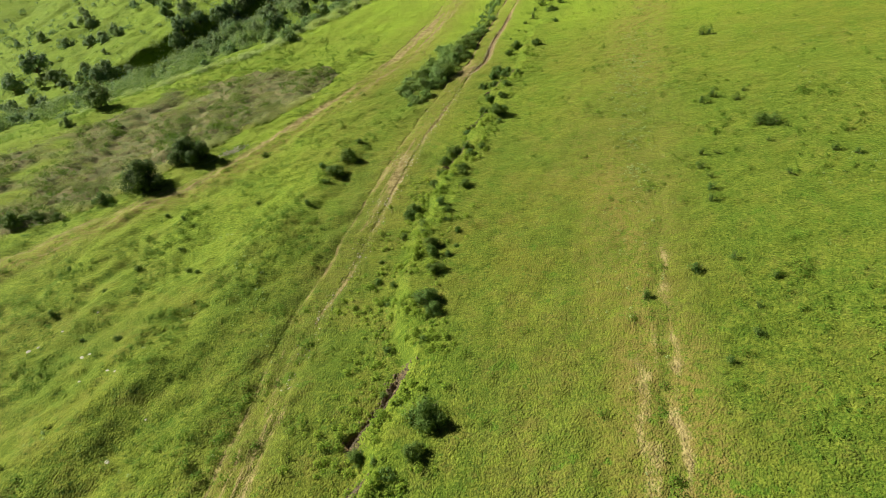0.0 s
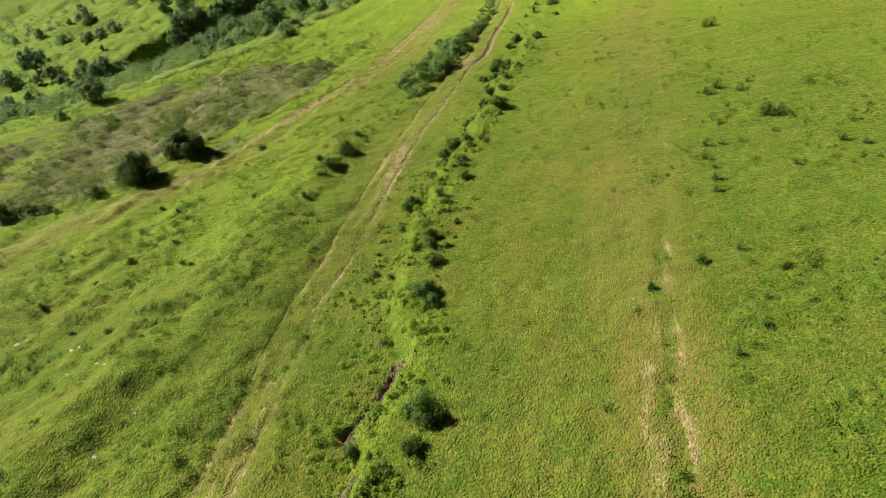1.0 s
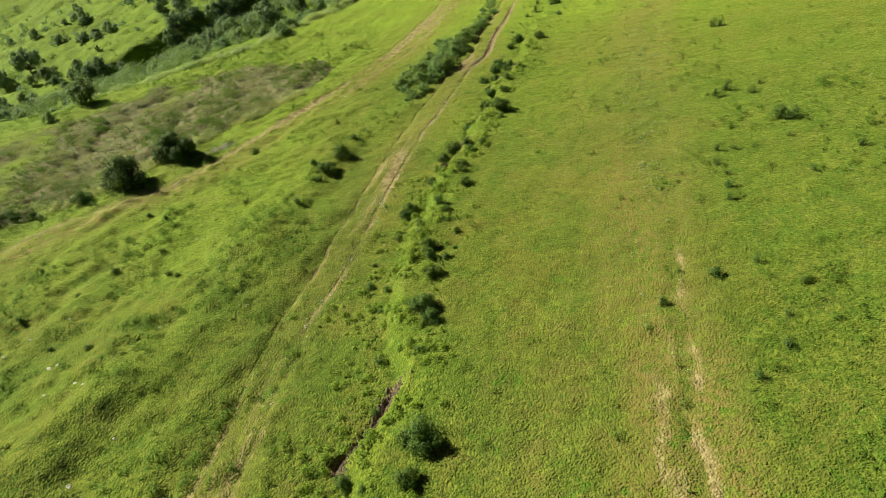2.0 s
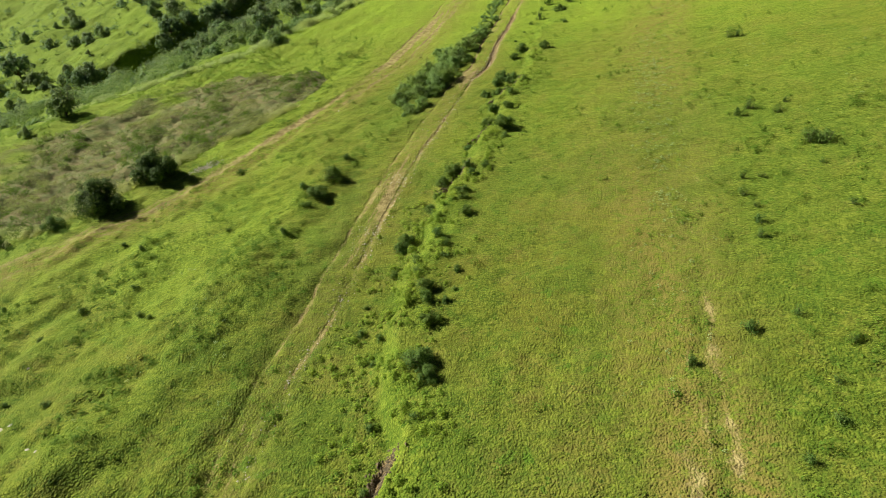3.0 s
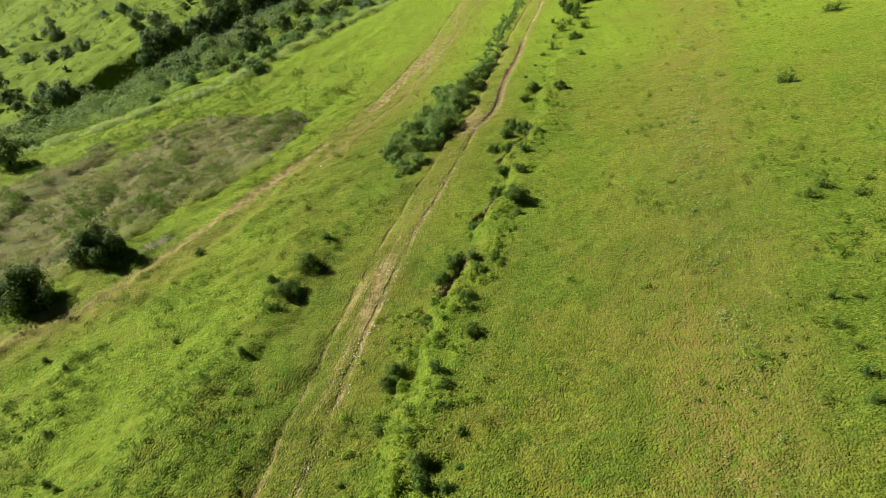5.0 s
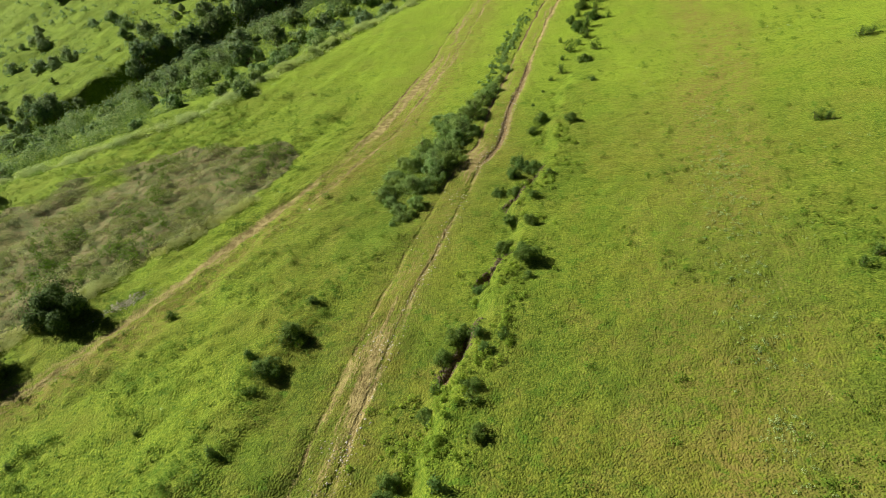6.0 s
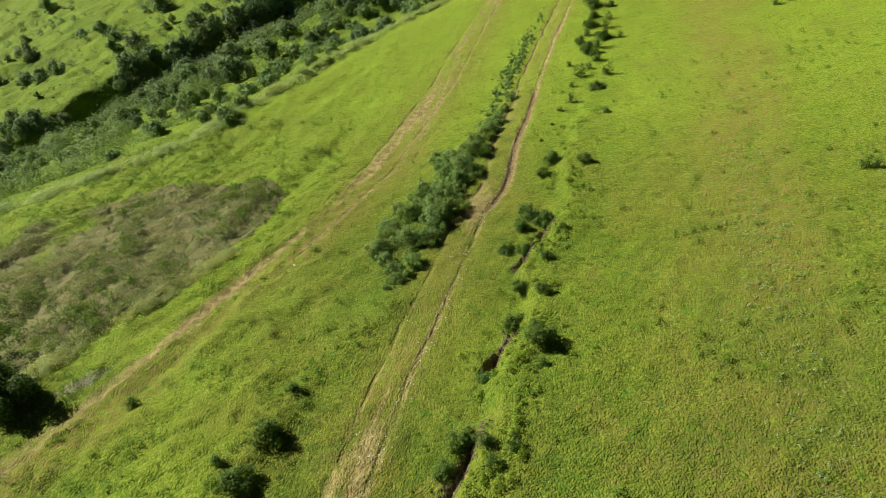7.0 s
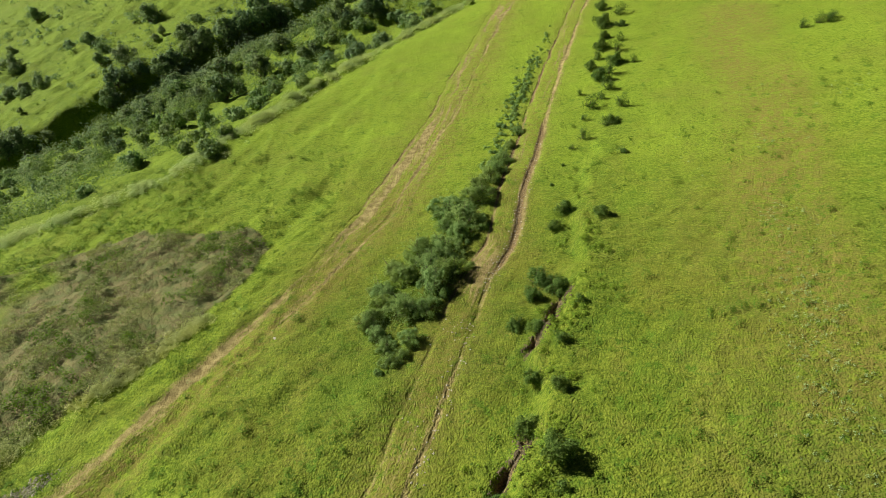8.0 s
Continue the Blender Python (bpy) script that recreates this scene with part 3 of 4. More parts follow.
def bush_thing(name, label, category, width, tall, sprays, count, leaf, mat, seed, tuft=0.13, names=("stem", "foliage"), trunk=0.0, lobes=6, full=0.5):
    """A bush or tree of the given width: branches that rise and spread from the base, each with a spray of small leaves towards
    its tip, and lobes of leaves round the crown (their share of the leaves: full), so that the outline is uneven and has gaps."""
    rng = np.random.default_rng(seed)
    r = width / 2
    turn = rng.uniform(0, 2 * np.pi, sprays)
    lean = rng.uniform(0.0, 1.0, sprays) ** 0.7 * radians(82)
    uneven = 0.85 + 0.5 * np.sin(turn + rng.uniform(0, 6)) * np.sin(2 * turn + rng.uniform(0, 6))
    reach = rng.uniform(0.45, 1.15, sprays) * uneven
    out, up = np.sin(lean) * r * reach, np.cos(lean) * tall * 0.92 * reach + 0.07 * tall
    tips = np.stack([np.cos(turn) * out, np.sin(turn) * out, up + trunk * tall], 1)
    roots = rng.normal(0, 0.05 * r, (sprays, 3))
    roots[:, 2] = -0.12 + trunk * tall
    which = rng.integers(0, sprays, count)
    f = rng.uniform(0.25, 1.0, count) ** 0.6
    spread = rng.normal(0, 1, (count, 3)) * (tuft * r * (0.6 + 0.8 * rng.random(sprays)[which]))[:, None]
    pts = roots[which] * (1 - f)[:, None] + tips[which] * f[:, None] + spread
    pts[:, 2] = np.where(pts[:, 2] < 0.03, 0.03 + rng.random(count) * 0.08 * tall, pts[:, 2])
    nrm = pts - np.array([0, 0, 0.3 * tall])
    nrm /= np.linalg.norm(nrm, axis=1)[:, None] + 1e-9
    lobed = int(count * full)
    around, far_out = rng.uniform(0, 2 * np.pi) + np.arange(lobes) * 2.4, rng.uniform(0.05, 0.85, lobes)
    centres = np.stack([np.cos(around) * far_out, np.sin(around) * far_out, rng.uniform(0.22, 0.62, lobes) * (1.15 - 0.75 * far_out)], 1)
    skin, facing = shell(centres, rng.uniform(0.22, 0.46, lobes) * (8 / lobes) ** 0.7, lobed, rng, -0.5)
    skin = skin * np.array([r, r, tall * 1.05]) + np.array([0, 0, trunk * tall])
    skin[:, 2] = np.maximum(skin[:, 2], 0.02 + rng.random(lobed) * 0.06 * tall)
    pts[:lobed], nrm[:lobed] = skin, facing
    lv, lf = leaves_at(pts, nrm * 1.0 + np.array([0, 0, 0.45]), leaf, rng, 0.45)
    thing = new(name)
    tagged(thing, label, category)
    thick = np.full(sprays, 0.012 + 0.010 * r)
    starts, ends = roots, tips
    if trunk:
        starts = np.concatenate([roots, [[0, 0, -0.4]]])
        ends = np.concatenate([tips, [[0.1, 0.1, tall * (trunk + 0.4)]]])
        thick = np.append(thick, 0.05 * r + 0.05)
    bv, bf = rods(starts, ends, thick, 0.05, rng, 4, 3)
    part(names[0], mesh_of(name + "_wood", bv, bf, BARK, True), thing)
    part(names[1], mesh_of(name + "_leaves", lv, lf, mat), thing)
    return thing


USED = set()


def plant(templates, spots, group, spread, rng):
    """Set copies of the templates at spots (x, y, width); the first use of a template moves the thing itself."""
    for x, y, width in spots:
        fresh = [i for i, (own_thing, _) in enumerate(templates) if own_thing.name not in USED]
        k = fresh[0] if fresh else int(rng.integers(len(templates)))
        thing, own = templates[k]
        f = width / own
        m = Matrix.LocRotScale((x, y, height(x, y) - 0.03), Euler((0, 0, rng.uniform(0, 6.28))), Vector((f * rng.uniform(1 - spread, 1 + spread), f * rng.uniform(1 - spread, 1 + spread), f * rng.uniform(0.85, 1.15))))
        if thing.name in USED:
            copied = copy_thing(thing, m)
            copied.matrix_basis = m
        else:
            USED.add(thing.name)
            thing.matrix_basis = m
            copied = thing
        tagged(copied, group=group)


SMALL = "small dark green thorn bush in short pasture grass"
small = [(bush_thing("bush", SMALL, "bush", 1.0, 0.6, 14, 560, 0.052, LEAF, 100 + k, 0.15, lobes=6, full=0.5), 1.0) for k in range(6)]
TWIGGY = "thin twiggy thorn shrub in the pasture grass"
sparse = [(bush_thing("bush", TWIGGY, "bush", 1.2, 0.95, 14, 460, 0.052, LEAF, 150 + k, 0.12), 1.2) for k in range(4)]
LOOSE = "loose spreading green bush on the grassy bank"
medium = [(bush_thing("bush", LOOSE, "bush", 2.2, 1.25, 30, 2900, 0.060, LEAF, 200 + k, 0.13, lobes=11, full=0.62), 2.2) for k in range(5)]
WILLOW = "grey-green leafy bush in the hedge between the tracks"
hedge = [(bush_thing("hedge_bush", WILLOW, "bush", 2.6, 1.35, 40, 4200, 0.058, HEDGE_LEAF, 300 + k, 0.20, lobes=18, full=0.7), 2.6) for k in range(4)]
ROUND = "large dense dark green bush beside the cart track"
large = [(bush_thing("large_bush", ROUND, "bush", 4.6, 2.8, 110, 13000, 0.085, BIG_LEAF, 400 + k, 0.10, lobes=14, full=0.55), 4.6) for k in range(2)]
SHRUB = "tall dark green shrub in the ravine"
tall_shrub = [(bush_thing("ravine_shrub", SHRUB, "shrub", 5.5, 4.2, 50, 1350, 0.245, TREE_LEAF, 500 + k, 0.12, lobes=14, full=0.7), 5.5) for k in range(4)]
BRIGHT = "spreading bright green shrub on the ravine bank"
bright = [(bush_thing("bank_shrub", BRIGHT, "shrub", 4.5, 2.3, 40, 950, 0.225, SCRUB, 700 + k, 0.15, lobes=10, full=0.65), 4.5) for k in range(4)]
TREE = "broad dark green tree at the bottom of the ravine"
trees = [(bush_thing("tree", TREE, "tree", 8.0, 6.4, 72, 2300, 0.29, TREE_LEAF, 600 + k, 0.11, ("trunk", "crown"), 0.1, 18, 0.7), 8.0) for k in range(3)]

# beside the ditch, from the near end
ALONG_DITCH = [(-0.9, 24.1, 2.6), (-1.5, 21.7, 1.6), (-2.7, 20.5, 0.9), (-3.5, 21.4, 0.6), (-4.5, 22.2, 1.3), (-1.2, 30.7, 0.8), (-3.6, 31.1, 0.8), (-0.9, 34.9, 2.1), (-0.6, 38.4, 1.7), (-0.8, 40.6, 1.1), (-1.5, 43.8, 1.0), (-3.2, 45, 0.9), (-2.9, 48.4, 1.7), (0.3, 47.1, 0.9), (0.3, 45.5, 0.7), (1.1, 43.6, 0.8), (0.3, 40.2, 0.5), (1.9, 51.3, 1.3), (-3.5, 27.0, 0.6), (-0.9, 41.8, 1.6), (1.0, 41.5, 0.6), (0.4, 40.4, 0.7), (-4.9, 38.9, 0.9), (-0.6, 33.6, 1.3), (-3.7, 38.3, 0.7), (-3.9, 35.9, 0.7), (-4.9, 41.6, 0.5), (-1.6, 45.2, 1.1)]
UP_THE_DITCH = [(1.2, 60, 1.8), (0.1, 58, 1.8), (2.2, 59.1, 1.1), (3.7, 58.7, 1.0), (2.6, 57.8, 1.1), (-0.3, 55.4, 1.1), (1.7, 54.8, 1.4), (1.7, 53.8, 1.0), (-0.8, 53.5, 1.4), (-2.6, 49.3, 1.5), (-0.2, 48.2, 1.2), (4.6, 77.9, 1.3), (2.6, 64.6, 1.5), (5.4, 72.6, 2.0), (6.5, 71.3, 1.4), (4.6, 69, 2.4), (5.7, 66.5, 2.3), (5.8, 64.7, 0.9)]
DITCH_HEAD = [(10, 92, 2.0), (12.4, 89.3, 1.7), (8.7, 89.5, 1.5), (9.5, 96.8, 0.6), (6.9, 82.6, 2.5), (7.9, 81.4, 2.2), (6.1, 80.8, 1.8), (4.8, 78.5, 1.1), (6.1, 77.2, 1.5), (8.9, 78.9, 1.1), (7.2, 75.2, 1.2), (16.4, 100, 1.0), (11, 100.2, 0.5)]
FAR_ROW = [(15.6, 112.4, 2.4), (13.6, 105.2, 1.7), (16.7, 107.4, 2.6), (20.9, 125, 3.4), (18, 120.2, 3.2), (17.8, 124.5, 2.6), (20.4, 131.5, 3.6), (22.6, 141.4, 4.0), (24.8, 140, 2.6), (24, 150.5, 3.4), (18.5, 116.8, 2.3), (18.7, 111.3, 1.9), (19.4, 121.6, 2.2), (22, 129.5, 2.2), (21.6, 136, 2.6), (19.2, 127.6, 1.8), (23.2, 133.6, 1.6), (25.6, 146, 2.4), (17.2, 114.4, 1.4), (14.4, 109.6, 1.1), (12.2, 103.2, 0.9), (22.9, 124.4, 1.3), (15.2, 116.6, 1.1)]
RIGHT_FIELD = [ (16.6, 34.5, 1.1), (18.1, 28, 0.9), (13.1, 32.7, 0.8)]
OPEN_FIELD = [(27.8, 54.0, 1.6), (28.6, 53.5, 1.8), (28.3, 54.5, 1.4), (29.0, 54.2, 1.2), (31.2, 80.9, 1.6), (31.9, 80.6, 1.2), (42.3, 97.1, 1.7), (43.1, 96.9, 1.4), (43.6, 124, 1.9), (44.6, 123.6, 2.0), (45.2, 124.6, 1.6), (41.6, 123.5, 1.6), (25.1, 61.0, 1.3), (26.3, 61.9, 1.4), (27.9, 60.2, 1.1), (29.2, 61.8, 0.8), (31, 47.3, 1.0), (32, 46.1, 0.9), (26.5, 44.7, 0.7), (20.7, 44.6, 1.0), (21, 48.2, 1.0), (20.2, 42.9, 0.8), (19.2, 35.2, 0.8), (20.8, 32.6, 0.8), (16, 26, 0.8), (23, 50.2, 0.7), (21.8, 50.4, 0.8), (19, 30.2, 0.7), (27.2, 50.6, 0.5), (21.3, 46.4, 0.7)]
LEFT_FIELD = [(-19.8, 65.3, 1.2), (-25.8, 44, 0.9), (-20.9, 42.8, 0.8), (-20, 42.3, 0.6), (-30.6, 38.6, 0.9), (-27.4, 41.1, 0.6), (-23.4, 34.6, 0.6), (-26.5, 35.2, 0.5), (-24.7, 52.3, 0.7), (-26.7, 53.4, 0.7), (-18, 54.3, 0.6), (-32.7, 45.5, 0.7), (-22.9, 46.6, 0.6), (-12.6, 51.9, 0.9), (-9.2, 64.9, 1.1), (-12.5, 59.7, 1.0), (-11.6, 56.6, 0.9)]
ON_THE_RIDGE = [(-10, 61.4, 2.2), (-11.1, 58.4, 2.3)]
HEDGE = [(-3.6, 75.6, 1.5), (-4.6, 78.4, 2.1), (-2.4, 77.6, 2.2), (-2.8, 76.2, 1.3), (-4.2, 74.6, 0.9), (-3.0, 80.6, 3.2), (-0.9, 83, 3.6), (-2.9, 84.7, 3.4), (0.5, 84.8, 3.3), (0.1, 87.6, 3.6), (-1.9, 88, 3.5), (1.8, 91.9, 3.8), (0.3, 94.6, 3.4), (2.8, 95.5, 3.5), (4.0, 99.3, 3.0), (5.6, 103, 2.4), (1.2, 90.1, 3.0), (-5.6, 83.7, 0.9), (-4.4, 81.6, 2.2), (-1.6, 80.6, 2.4), (-1.2, 85.8, 3.2), (0, 91.3, 2.8), (3, 97.6, 2.8), (4.9, 100.9, 2.3), (-3.9, 77.0, 1.6), (6.6, 106, 1.8), (7.6, 109.5, 1.5), (-5.2, 80, 2.4), (-4.6, 83, 2.4), (-3.9, 86, 2.2), (-5.6, 79.2, 1.2)]
BY_THE_TRACK = [(-29.1, 66.2, 5.4), (-31.8, 60.4, 5.8)]
TRACK_SIDE = [(-35, 57.4, 2.3), (-40.7, 55.1, 2.1), (-42.7, 54, 2.8), (-38.8, 55.4, 1.7)]
RAVINE_TREES = [(-77.6, 200.4, 7.5), (-76.9, 192.7, 7.9), (-78, 189.1, 6.3), (-72.3, 195.4, 6.4), (-66.4, 195.7, 7.8), (-64.6, 197.4, 6.4), (-60.3, 200.5, 7.6), (-57.7, 201.8, 6.8), (-53, 204.2, 8.5), (-49.7, 206.8, 7.7), (-45.4, 209.3, 9.4), (-48.2, 182.1, 6.7), (-37.2, 173.5, 6.9), (-47.7, 165.4, 5.8), (-42.1, 164.1, 7.8), (-48.4, 204.7, 6.8), (-40.7, 211.2, 6.9), (-93.3, 174.7, 8.1), (-94.9, 171.8, 7.3), (-63.9, 206.8, 6.7), (-35.5, 214.5, 7), (-23.6, 192.1, 6.8), (-16.4, 189.1, 6), (-37.7, 208.6, 6.4), (-120, 186.7, 10.8), (-124.6, 180, 7.3), (-109.9, 176.9, 6.6), (-92.7, 174.5, 5.8), (-109.7, 155.3, 5.6), (-105.3, 161.5, 5.7)]
RAVINE_SHRUBS = [(-96.5, 222.4, 5.1), (-85.7, 204.6, 4.7), (-89.4, 214.2, 4), (-82.1, 230.9, 8.8), (-104, 225.5, 3.4), (-55.4, 158.3, 6.1), (-65.9, 171.6, 5.1), (-61.9, 153.6, 5.2), (-58.4, 141.9, 5.1), (-54.7, 144.4, 4.8), (-45.4, 153.6, 3.8), (-36.7, 186.9, 6), (-118.5, 220.5, 6.8), (-106.8, 204, 5.3), (-102.8, 204.4, 5.7), (-110.7, 203.9, 4.9), (-88.7, 175.9, 5.6), (-73.8, 148.4, 4.7), (-57.5, 170.3, 4.3), (-54.3, 151.6, 4.4), (-131, 259, 5.7), (-127.7, 236, 4.3)]
FAR_LEFT = [(-114.2, 176.1, 4.1), (-132.2, 214.2, 4.4), (-120.2, 206.0, 5.0), (-110.3, 201.3, 4.4), (-104.7, 200.1, 4.0), (-100.4, 200.7, 4.0), (-116.6, 217.5, 4.8), (-102.0, 179.9, 4.0), (-109.7, 180.5, 3.7), (-143.3, 218.0, 3.2), (-124.3, 219.6, 2.6), (-50.5, 81.0, 2.1), (-49.2, 87.3, 5.2), (-98.4, 168.5, 4.2), (-88.8, 178.3, 3.9), (-55.4, 99, 4.6), (-81.2, 120.0, 3.7)]
BRIGHT_SCRUB = [(-67.5, 192.5, 7.6), (-56.2, 177.7, 6.5), (-27.5, 113.7, 3.6), (-47.5, 173.9, 5.8), (-42.5, 136.9, 4.9), (-34.7, 129, 4.1), (-30.8, 135.4, 4.6), (-29, 141.4, 4.1), (-31.4, 171.8, 5.5), (-26.8, 179.4, 5.8), (-23.7, 183.1, 5.3), (-19.5, 178.4, 4.7), (-21.7, 141.9, 3.8), (-32.8, 162.8, 4.7), (-39.2, 118.7, 4.1), (-57, 133.4, 5), (-54.6, 123.4, 4.5), (-41.5, 110.1, 3.4), (-31.4, 116.7, 3.4), (-27.1, 119, 3), (-17.8, 185.1, 4.9), (-27.3, 191, 5.5)]


def by_size(spots, group):
    plant(small, [s for s in spots if s[2] < 1.25], group, 0.15, RNG)
    plant(medium, [s for s in spots if s[2] >= 1.25], group, 0.15, RNG)


by_size(ALONG_DITCH + UP_THE_DITCH + DITCH_HEAD, "bushes along the ditch")
plant(sparse, [(x, y, 0.95 * w) for x, y, w in FAR_ROW if w < 2.5], "bushes in the far row", 0.2, RNG)
plant(medium, [(x, y, 0.8 * w) for x, y, w in FAR_ROW if w >= 2.5], "bushes in the far row", 0.2, RNG)
by_size(RIGHT_FIELD, "bushes in the upper pasture")
plant(sparse, OPEN_FIELD, "bushes in the upper pasture", 0.2, RNG)
by_size(LEFT_FIELD + ON_THE_RIDGE, "bushes in the lower pasture")
plant(hedge, HEDGE, "bushes in the hedge", 0.3, RNG)
plant(large, BY_THE_TRACK, "large bushes by the cart track", 0.05, RNG)
by_size(TRACK_SIDE, "bushes by the cart track")
plant(trees, RAVINE_TREES, "trees in the ravine", 0.12, RNG)
plant(tall_shrub, RAVINE_SHRUBS, "shrubs in the ravine", 0.15, RNG)


def thicket(total, near_side, far_side, lo, hi, seed):
    """Random spots along the bottom of the ravine, with widths."""
    rng = np.random.default_rng(seed)
    x, y = rng.uniform(-125, 0, total * 30), rng.uniform(96, 225, total * 30)
    v, _ = beside(VALLEY, x, y)
    e, _ = beside(EDGE, x, y)
    ok = (v > near_side) & (v < far_side) & (e > 6) & ~((x < -77) & (x > -96) & (v > -6))
    return [(float(a), float(b), float(rng.uniform(lo, hi))) for a, b in zip(x[ok][:total], y[ok][:total])]


plant(tall_shrub, FAR_LEFT, "shrubs in the ravine", 0.15, RNG)
plant(bright, BRIGHT_SCRUB, "shrubs on the ravine bank", 0.2, RNG)
plant(trees, thicket(28, -9, 3, 4.5, 7.0, 3), "trees in the ravine", 0.15, RNG)
plant(bright, thicket(120, -60, -4, 2.6, 5.6, 4), "shrubs on the ravine bank", 0.25, RNG)
plant(tall_shrub, thicket(46, -55, -6, 2.4, 5.0, 6), "shrubs in the ravine", 0.2, RNG)
plant(tall_shrub, thicket(44, 5, 24, 1.4, 3.4, 5), "shrubs in the ravine", 0.2, RNG)


# ---- ground cover that nobody could count ----
def scatter(total, x0, x1, y0, y1, keep, rng):
    """Random places in a stretch of the plan, thinned by keep(x, y, layers), with their ground height."""
    x, y = rng.uniform(x0, x1, total), rng.uniform(y0, y1, total)
    z, layers = ground_layers(x, y)
    ok = rng.random(total) < keep(x, y, layers)
    return np.stack([x, y, z], 1)[ok], {k: v[ok] for k, v in layers.items()}


def stuff(name, label, category, pieces, mat):
    verts, faces, first = [], [], 0
    for v, f in pieces:
        verts.append(v), faces.append(f + first)
        first += len(v)
    tagged(new(name, mesh_of(name, np.concatenate(verts), np.concatenate(faces), mat)), label, category, kind="stuff")


def pasture_tufts():
    """Low leafy clumps of turf."""
    rng = np.random.default_rng(21)

    def keep(x, y, q):
        rough = 0.26 + 0.2 * smooth(-x, 2, 10) + 0.4 * q["lush"] + 0.1 * smooth(x, 12, 18)
        clump = smooth(fractal(x, y, 2.4, 3, 131), -0.35, 0.6)
        return np.clip(rough, 0, 1) * (0.12 + 0.88 * clump) * (1 - np.clip(q["bare"] * 1.5, 0, 1)) * (1 - q["weed"])

    pieces = []
    for total, y0, y1, x0, x1, size in ((110000, 15, 55, -35, 28, 0.9), (60000, 55, 96, -36, 38, 1.3), (16000, 96, 150, -36, 60, 1.9)):
        p, q = scatter(total, x0, x1, y0, y1, keep, rng)
        r = size * (0.05 + 0.09 * rng.random(len(p)) ** 2)
        pts, nrm = shell(p + np.stack([r * 0, r * 0, r * 0.1], 1), r, len(p) * 5, rng, 0.0)
        pieces.append(leaves_at(pts, nrm * 0.6 + np.array([0, 0, 0.9]), 0.031 * size, rng, 0.4))
    stuff("grass", "short grazed pasture grass in small tufts", "grass", pieces, BLADE)


def leafy(p, r, each, leaf, rng, up=0.6):
    """Low leafy mounds of radius r at the places p."""
    pts, nrm = shell(p + np.stack([r * 0, r * 0, r * 0.3], 1), r, len(p) * each, rng, 0.0)
    return leaves_at(pts, nrm + np.array([0, 0, up]), leaf, rng, 0.45)


def pasture_weeds():
    """Shin-high weeds and coarse tussocks dotted over the pasture."""
    rng = np.random.default_rng(26)

    def keep(x, y, q):
        right = 0.42 * smooth(x, 10, 18) * (1 - 0.8 * smooth(y, 50, 75)) * smooth(fractal(x, y, 5, 2, 181), -0.25, 0.5)
        left = (0.36 + 0.3 * (1 - smooth(y, 45, 60))) * smooth(-x, 6, 12) * smooth(fractal(x, y, 4, 2, 183), -0.15, 0.5)
        a, _ = beside(RIDGE, x, y)
        ridge = 0.5 * np.exp(-(((a - 0.6) / 1.0) ** 2))
        w, _ = beside(WORN, x, y)
        ridge = ridge + 0.9 * np.exp(-(((w - 0.3) / 0.3) ** 2)) * smooth(42 - y, 0, 8)
        return np.clip(right + left + ridge + 0.015, 0, 1) * (1 - q["weed"]) * (1 - np.clip(q["bare"] * 2, 0, 1))

    p, q = scatter(46000, -40, 44, 15, 112, keep, rng)
    r = 0.10 + 0.34 * rng.random(len(p)) ** 3
    stuff("pasture_weeds", "dark green weeds and coarse tussocks dotted over the pasture", "weeds", [leafy(p, r, 20, 0.058, rng, 0.9)], TUSSOCK)


def bank_herbs():
    """Lush herbs along the bank of the ditch."""
    rng = np.random.default_rng(29)

    def keep(x, y, q):
        s, _ = beside(DITCH, x, y)
        near = np.exp(-(((s + 0.9) / 1.9) ** 2)) * (1 - smooth(y, 92, 104)) * (1 - 0.55 * smooth(y, 52, 70)) + 0.3 * np.exp(-(((s - 2.4) / 1.6) ** 2)) * (1 - smooth(y, 46, 60))
        return np.clip(near, 0, 1) * smooth(fractal(x, y, 2.2, 2, 201), -0.6, 0.3) * (1 - np.clip(q["mud"] * 2, 0, 1)) * (1 - np.clip(cracks(y), 0, 1) * (np.abs(s) < 0.28))

    p, q = scatter(17000, -11, 12, 14, 104, keep, rng)
    r = 0.09 + 0.24 * rng.random(len(p)) ** 2.4
    stuff("bank_herbs", "lush bright green herbs on the bank of the ditch", "herbs", [leafy(p, r, 26, 0.06, rng, 1.5)], WEED_LEAF)


def rut_verge():
    """A strip of coarse grey-green growth that carries the hedge on beside the ruts."""
    rng = np.random.default_rng(30)

    def keep(x, y, q):
        s, _ = beside(RUTS, x, y)
        return np.exp(-(((-s + 3.9) / 0.9) ** 2)) * smooth(y, 98, 104) * (1 - smooth(y, 118, 150))

    p, q = scatter(7000, 1, 22, 97, 150, keep, rng)
    r = 0.10 + 0.22 * rng.random(len(p)) ** 2
    stuff("verge", "coarse grey-green growth beside the wheel ruts", "herbs", [leafy(p, r, 30, 0.09, rng)], HEDGE_LEAF)


